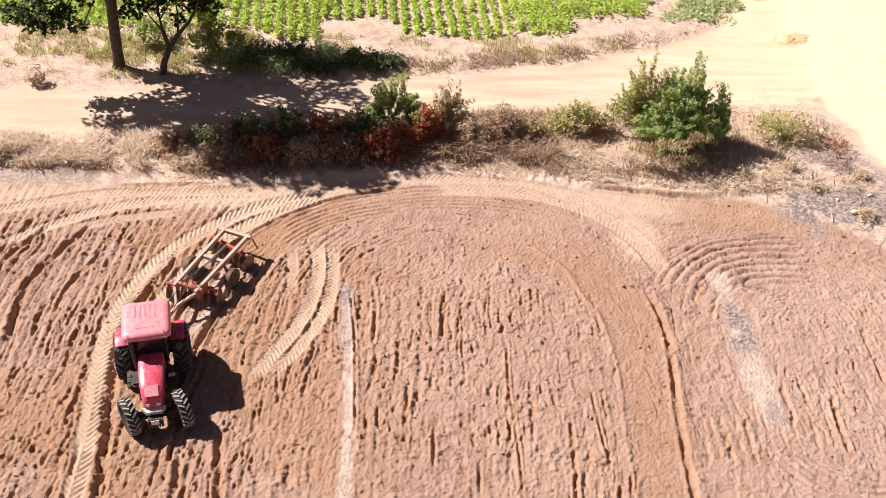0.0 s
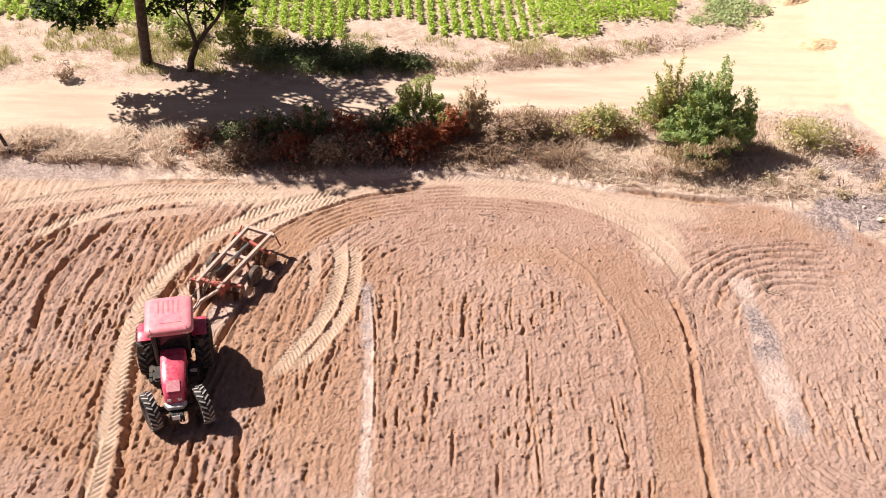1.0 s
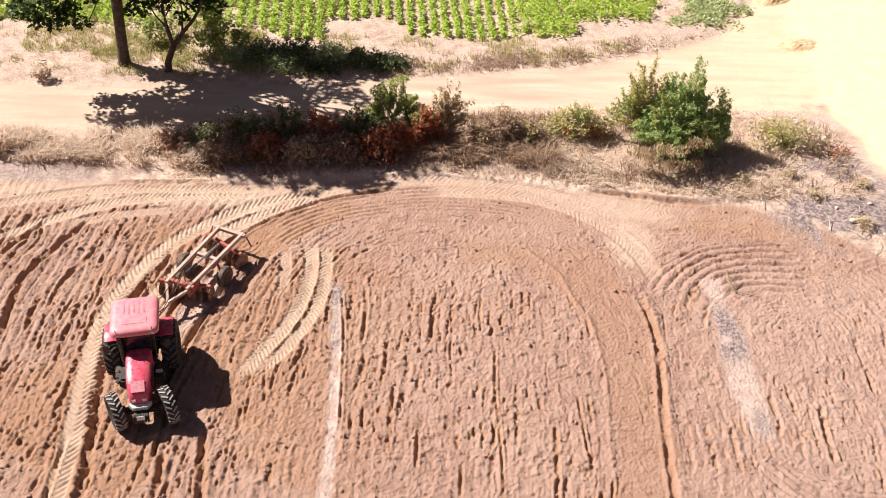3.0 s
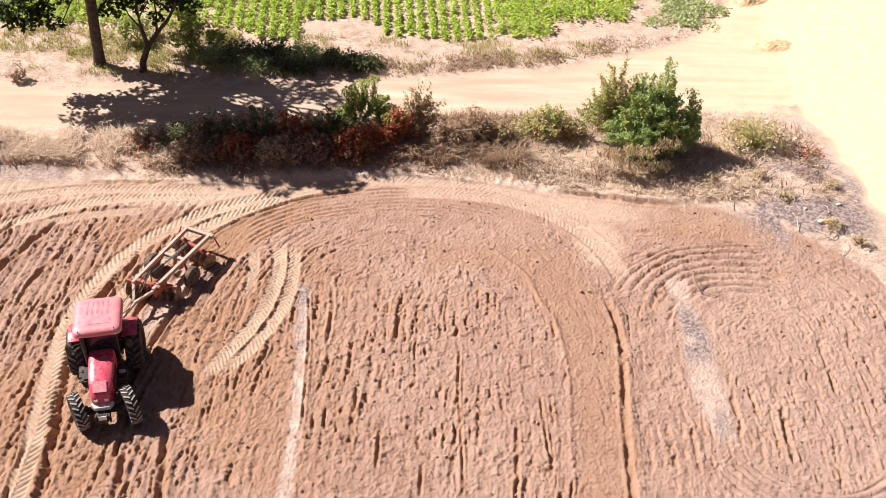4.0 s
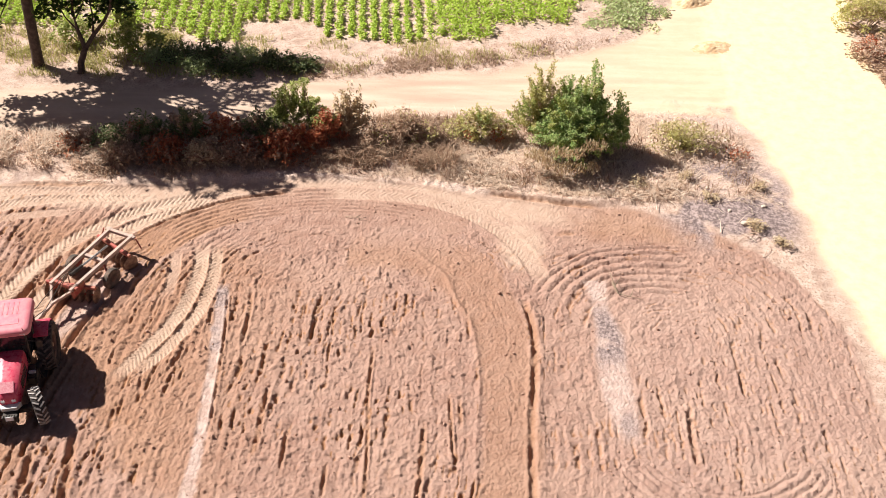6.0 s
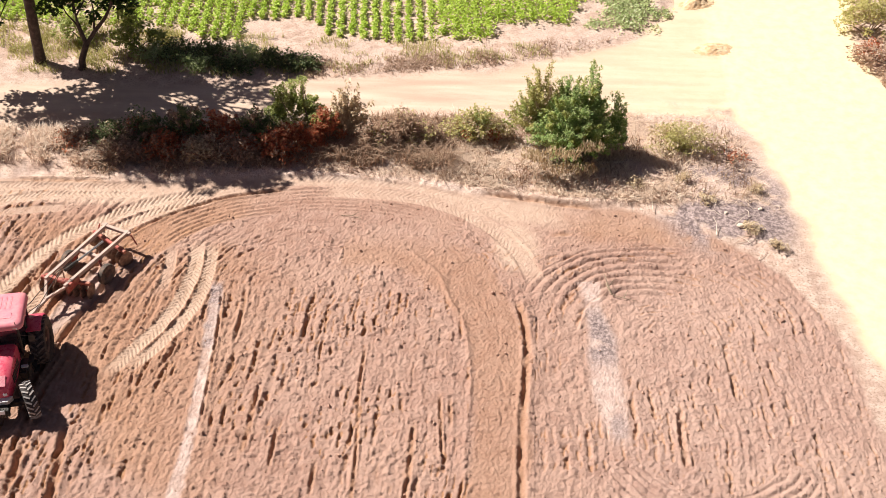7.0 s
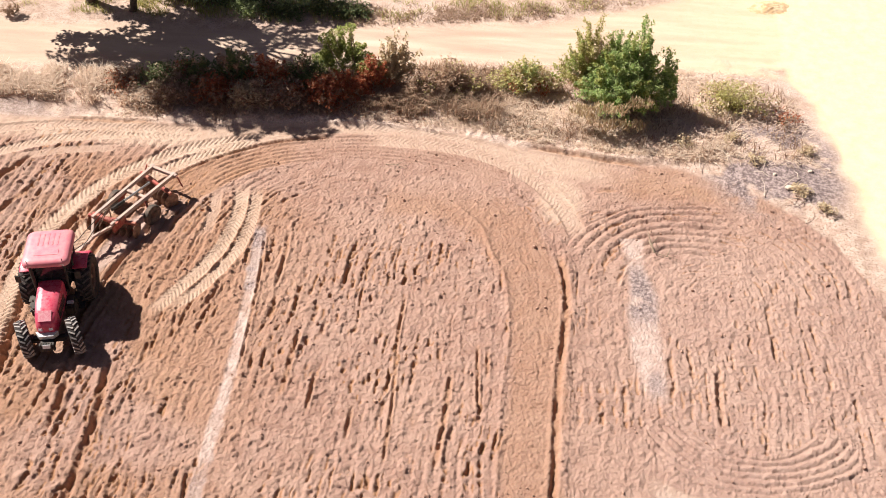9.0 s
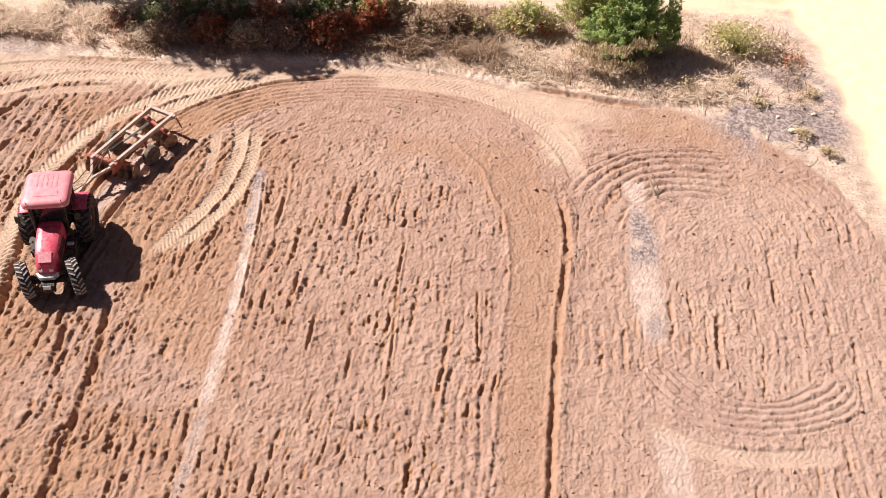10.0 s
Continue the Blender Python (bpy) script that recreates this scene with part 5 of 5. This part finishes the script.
# ---- grass, straw and weeds (stuff) ----
def scatter(x0, x1, y0, y1, n, seed, test=None):
    rng = np.random.default_rng(seed)
    p = np.c_[rng.uniform(x0, x1, n), rng.uniform(y0, y1, n)]
    if test is not None:
        p = p[test(p[:, 0], p[:, 1]) > rng.random(len(p))]
    return heights(p)


def road_low(x):
    return np.interp(x, *zip(*ROAD_LOW))


def field_top(x):
    return np.interp(x, *zip(*FIELD_TOP))


def bare(x, y):
    """Where the large bush's shadow falls; straw is left out to darken it."""
    return smooth(1 - np.hypot((x - 13.6) / 2.5, (y - 43.0) / 1.9), 0, 0.4)


def tufts(x, y, seed, a=0.45, b=0.62):
    return smooth(fbm(x, y, 1.4, seed, 3), a, b)


g = blades("dry_grass", scatter(-26, -11, 42.0, 45.2, 30000, 1, lambda x, y: tufts(x, y, 1, 0.35, 0.6) * smooth(y, 42.0, 42.6) * smooth(road_low(x) - 0.2 - y, 0, 0.6)), 0.5, STRAW, lean=1.5, width=0.04, seed=2)
tagged(g, "pale straw-coloured dry grass along the road verge", "dry grass", kind="stuff")
g = blades("dry_grass", scatter(-12, 20, 41.6, 47.5, 60000, 3, lambda x, y: tufts(x, y, 2, 0.40, 0.6) * smooth(y - field_top(x), 0.4, 1.2) * smooth(road_low(x) - y, 0, 0.8) * (0.8 - 0.58 * smooth(x, 3, 8) - 0.15 * smooth(x, 14, 16)) * (1 - 0.8 * bare(x, y))), 0.42, BROWN_GRASS, lean=1.6, width=0.04, seed=4)
tagged(g, "tangled brown dry grass along the hedge", "dry grass", kind="stuff")
g = blades("straw", scatter(5, 17, 41.4, 45.0, 26000, 5, lambda x, y: tufts(x, y, 3, 0.38, 0.6) * smooth(y - field_top(x), 0.3, 0.9) * (1 - 0.88 * smooth(x, 14, 16.5)) * (1 - 0.8 * bare(x, y))), 0.26, STRAW, lean=2.6, width=0.045, seed=6)
tagged(g, "flattened pale straw and dead stalks below the bush", "straw", kind="stuff")
g = blades("straw", scatter(-13, 21.5, 41.2, 49.0, 60000, 15, lambda x, y: (0.25 + 0.75 * tufts(x, y, 7, 0.4, 0.6)) * (1 - 0.8 * smooth(x, 14.5, 17)) * smooth(y - field_top(x), 0.1, 0.7) * smooth(road_low(x) + 0.2 - y, 0, 0.8) * smooth(lane_left(y) - 0.2 - x, 0, 0.5) * (1 - 0.8 * bare(x, y))), 0.13, STRAW, lean=5.0, width=0.03, seed=16)
tagged(g, "scattered bits of pale straw on the verge", "straw", kind="stuff")
g = blades("weeds", scatter(-26, 13, 50.5, 55.5, 30000, 7, lambda x, y: tufts(x, y, 4, 0.46, 0.62) * smooth(y - np.interp(x, *zip(*ROAD_HIGH)), 0.2, 1.5) * (0.7 + 0.3 * smooth(-9 - x, 0, 3))), 0.3, LEAF_YELLOW, lean=1.1, width=0.03, seed=8)
tagged(g, "sparse yellow-green weeds between road and crop", "weeds", kind="stuff")
g = blades("dry_grass", scatter(-11.5, 5.5, 42.9, 44.9, 9000, 11, lambda x, y: tufts(x, y, 6, 0.40, 0.6) * smooth(y - field_top(x), 0.9, 1.6)), 0.8, BROWN_GRASS, lean=1.7, width=0.03, seed=12)
tagged(g, "tall brown dead grass stalks in front of the hedge", "dry grass", kind="stuff")
g = blades("weeds", scatter(-24, -10.5, 51.5, 56.5, 7000, 13, lambda x, y: tufts(x, y, 5, 0.38, 0.75)), 0.28, LEAF_YELLOW, lean=1.1, width=0.05, seed=14)
tagged(g, "patchy yellow-green weeds under the trees", "weeds", kind="stuff")
g = blades("dry_grass", scatter(-3, 14, 50.8, 56.5, 20000, 17, lambda x, y: (0.15 + 0.85 * tufts(x, y, 3, 0.38, 0.58)) * smooth(y - np.interp(x, *zip(*ROAD_HIGH)), 0.1, 0.9) * smooth(2.6 - (y - np.interp(x, *zip(*ROAD_HIGH))), 0, 1.2)), 0.16, BROWN_GRASS, lean=2.6, width=0.035, seed=18)
tagged(g, "short grey-brown dry grass between road and crop", "dry grass", kind="stuff")
vine = scatter(11, 19, 56.4, 66, 16000, 9, lambda x, y: smooth(1 - np.hypot((x - 14.9 - 0.12 * (y - 59)) / 2.3, (y - 60.5) / 5.2) + 1.0 * (fbm(x, y, 1.5, 3, 3) - 0.5), 0, 0.5) * smooth(18.0 - x, 0, 0.5))
g = leaves("ground_vine", vine + np.c_[np.zeros((len(vine), 2)), np.random.default_rng(5).uniform(0.03, 0.2, len(vine))], 0.16, LEAF_VINE, seed=9, long=1.3)
tagged(g, "low grey-green creeping vine at the road bend", "vine", kind="stuff")


# ---- crop ----
def crop_density(x, y):
    front = np.interp(x, (-30, -12.5, -10, -9.8, -7.1, -7, -4.2, -3.2, -2.5, -0.9, 2.2, 3.5, 6.9, 7.1, 11.3, 12.4, 14), (56.2, 55.8, 55.6, 54.7, 54.8, 57.2, 57.7, 57.2, 55.9, 55.5, 55.2, 55.6, 56, 57.7, 58.4, 61, 64))
    body = smooth(y - front, -0.2, 0.6)
    gap = 1 - 0.6 * smooth(1 - np.hypot((x + 17) / 4.0, (y - 58) / 3.0), 0, 0.5)
    return np.clip(body * gap * (0.7 + 0.6 * smooth(fbm(x, y, 3, 6, 3), 0.3, 0.55)), 0, 1)


rng = np.random.default_rng(77)
for k in range(64):
    x0 = -27.39 + 0.66 * k
    far_end = 80 if x0 < 10 else 74
    ys = np.arange(53.5, far_end, 0.22) + rng.uniform(-0.08, 0.08, int(np.ceil((far_end - 53.5) / 0.22)))
    xs = x0 + rng.normal(0, 0.05, len(ys)) - 0.095 * (ys - 56)
    keep = crop_density(xs, ys) > rng.random(len(ys)) * 0.9
    xs, ys = xs[keep], ys[keep]
    if len(xs) < 4:
        continue
    lush = np.maximum(smooth(xs, 2.8, 4.2), smooth(-6.9 - xs, 0, 0.6))
    size = rng.uniform(0.65, 1.15, len(xs)) * (0.75 + 0.5 * vnoise(xs, ys, 4, 2)) * (0.72 + 0.33 * lush + 0.15 * smooth(ys, 58, 62))
    many = 30
    c = np.repeat(np.c_[xs, ys, np.zeros(len(xs))], many, 0)
    s = np.repeat(size, many)
    c[:, :2] += rng.normal(0, 0.13, (len(c), 2)) * (s * (1 + 0.45 * np.repeat(smooth(xs, 2.8, 4.2), many)))[:, None]
    c[:, 2] = rng.uniform(0.04, 0.5, len(c)) * s + 0.06
    g = leaves("crop_row", c, 0.155, LEAF_CROP, seed=200 + k, long=1.35, droop=0.15)
    tagged(g, "row of bright green leafy crop plants", "crop", group="crop rows beyond the road", kind="stuff")


# ---- heaps, sticks, stones ----
def build_heap(x, y, r, h, label, seed):
    """A low ragged spill of loose earth that thins out to the ground."""
    k = 40
    t = np.linspace(-1.3, 1.3, k)
    gx, gy = [a.ravel() for a in np.meshgrid(t, t)]
    n = fbm(gx + 9 * seed, gy, 0.7, seed, 4)
    z = h * (np.exp(-1.6 * (gx ** 2 + gy ** 2)) * (0.4 + 1.3 * n) - 0.18) + 0.35 * h * (vnoise(gx + seed, gy, 0.11, seed + 2) - 0.5) * np.exp(-(gx ** 2 + gy ** 2))
    i = (np.arange(k - 1)[:, None] * k + np.arange(k - 1)[None, :]).ravel()
    f = np.stack([i, i + 1, i + 1 + k, i + k], 1)
    f = f[z[f].max(1) > -0.03 * h]
    used, inv = np.unique(f, return_inverse=True)
    ob = mesh_object("earth_mound", np.c_[gx * r, gy * r * 0.6, z][used], inv.reshape(f.shape), HEAP, smooth=True)
    ob.matrix_basis = pose(x, y, height(x, y), 0, 0, 14 * seed)
    tagged(ob, label, "earth mound")


build_heap(19.7, 56.1, 1.1, 0.22, "low mound of orange earth on the sandy road", 1)
build_heap(19.3, 61.6, 1.2, 0.4, "low mound of orange earth at the road bend", 2)


PALE_STICK = plain_material("bleached_stalk", (0.52, 0.42, 0.34), (0.70, 0.60, 0.50), 0.9, scale=6)


def build_branch(x, y, forks, r, label, turn=0, wood=TWIG):
    z = height(x, y)
    ob = thing("dead_branch", pose(x, y, z + 0.02, 0, 0, turn), label, "branch")
    for f in forks:
        part("twig", grown(f, [r * (1 - 0.7 * i / (len(f) - 1)) for i in range(len(f))], 5), wood, ob)


build_branch(12.45, 35.0, ([(0, 0.5, 0.05), (0.05, 0.1, 0.15), (0.2, -0.25, 0.08), (0.7, -0.45, 0.1), (1.15, -0.6, 0.12)], [(0.2, -0.25, 0.08), (-0.05, 0.3, 0.45), (-0.1, 0.9, 0.3)], [(0.7, -0.45, 0.1), (0.85, -0.1, 0.25)], [(0.05, 0.1, 0.15), (0.35, 0.5, 0.35)]), 0.03, "forked dead branch lying on pale soil")
build_branch(1.1, 39.3, ([(-0.5, 0.05, 0.03), (0, 0, 0.08), (0.6, -0.25, 0.04)], [(0, 0, 0.08), (0.3, 0.2, 0.15)]), 0.02, "thin dry stick on the tilled soil")
rng = random.Random(9)
for k in range(60):
    x = rng.uniform(6.0, 20.5)
    y = field_top(x) + rng.uniform(0.4, 3.4)
    if x > lane_left(y) - 0.5:
        continue
    a, n = rng.uniform(0, 6.28), rng.uniform(0.4, 1.5)
    dx, dy = n * math.cos(a), n * math.sin(a)
    build_branch(x, y, ([(-dx / 2, -dy / 2, 0.04), (0.05, 0.02, rng.uniform(0.08, 0.25)), (dx / 2, dy / 2, 0.05)],), rng.uniform(0.014, 0.028), "pale dry stalk lying in the verge litter", 0, PALE_STICK)


def build_stone(x, y, r, seed):
    bm = bmesh.new()
    bmesh.ops.create_icosphere(bm, subdivisions=3, radius=1)
    for v in bm.verts:
        n = noise.noise(v.co * 1.7 + Vector((seed, 0, 0))) * 0.35
        v.co = Vector((v.co.x * r * (1 + n), v.co.y * r * 0.8 * (1 + n), v.co.z * r * 0.55 * (1 + n)))
    ob = part("stone", bm, PALE_STICK, None, smooth=60)
    ob.matrix_basis = pose(x, y, height(x, y) + r * 0.2, 0, 0, 40 * seed)
    tagged(ob, "pale weathered stone in the burnt verge", "stone")


for k, (x, y, q) in enumerate(((18.75, 39.75, 0.17), (19.5, 39.6, 0.14), (18.2, 40.6, 0.10), (20.0, 38.9, 0.12), (17.4, 42.3, 0.10), (19.9, 41.2, 0.12))):
    build_stone(x, y, q, k)
for k, (x, y) in enumerate(((17.35, 41.4), (16.5, 42.9), (19.2, 39.5), (20.2, 38.4), (14.2, 42.4), (20.0, 42.6))):
    build_bush("shrub", x, y, heap_of(130 + k, 7, (0.4, 0.3), 0.45, 0.2, 0.12), LEAF_DRY, 0.14, 900, "small straw-yellow dry clump on burnt ground", 130 + k, 5, long=3.5)
build_bush("shrub", -20.9, 43.0, heap_of(140, 9, (0.9, 0.5), 0.8, 0.3, 0.2), BROWN_GRASS, 0.18, 420, "dark dead brush beside the leaning post", 140, 8)
post = thing("fence_post", pose(-22.0, 42.7, height(-22.0, 42.7)), "leaning weathered wooden post in dry grass", "fence post")
part("pole", grown([(0, 0, -0.2), (-0.2, 0.15, 0.4), (-0.45, 0.3, 0.9), (-0.7, 0.45, 1.35)], (0.10, 0.095, 0.085, 0.075), 9), BARK, post, smooth=60)
part("knot", grown([(-0.2, 0.15, 0.4), (-0.08, 0.05, 0.5)], (0.05, 0.03), 6), BARK, post)


# ---- loose clods on the tilled soil (stuff) ----
def build_clods(count, seed):
    rng = np.random.default_rng(seed)
    p = np.c_[rng.uniform(-20, 22, count), rng.uniform(16.5, 40.5, count)]
    h, cover = land(p[:, 0], p[:, 1])
    chance = cover["tilled"] * (1 - cover["press"]) * (1 - cover["pale"]) * smooth(fbm(p[:, 0], p[:, 1], 1.2, 6, 3), 0.35, 0.6)
    keep = chance > rng.random(count)
    p, h = p[keep], h[keep]
    k = len(p)
    phi = (1 + 5 ** 0.5) / 2
    ico = np.array([(-1, phi, 0), (1, phi, 0), (-1, -phi, 0), (1, -phi, 0), (0, -1, phi), (0, 1, phi), (0, -1, -phi), (0, 1, -phi), (phi, 0, -1), (phi, 0, 1), (-phi, 0, -1), (-phi, 0, 1)]) / 1.9
    tri = np.array([(0, 11, 5), (0, 5, 1), (0, 1, 7), (0, 7, 10), (0, 10, 11), (1, 5, 9), (5, 11, 4), (11, 10, 2), (10, 7, 6), (7, 1, 8), (3, 9, 4), (3, 4, 2), (3, 2, 6), (3, 6, 8), (3, 8, 9), (4, 9, 5), (2, 4, 11), (6, 2, 10), (8, 6, 7), (9, 8, 1)])
    size = rng.gamma(2.0, 0.010, k) + 0.012
    v = ico[None] * rng.uniform(0.65, 1.25, (k, 12, 1)) * (size[:, None, None] * rng.uniform(0.7, 1.3, (k, 1, 3)))
    v += np.c_[p, h + size * 0.25][:, None, :]
    f = tri[None] + 12 * np.arange(k)[:, None, None]
    ob = mesh_object("soil_clods", v.reshape(-1, 3), f.reshape(-1, 3), CLOD)
    tagged(ob, "loose crumbly clods of reddish-brown soil", "soil clods", kind="stuff")


build_clods(5000, 5)
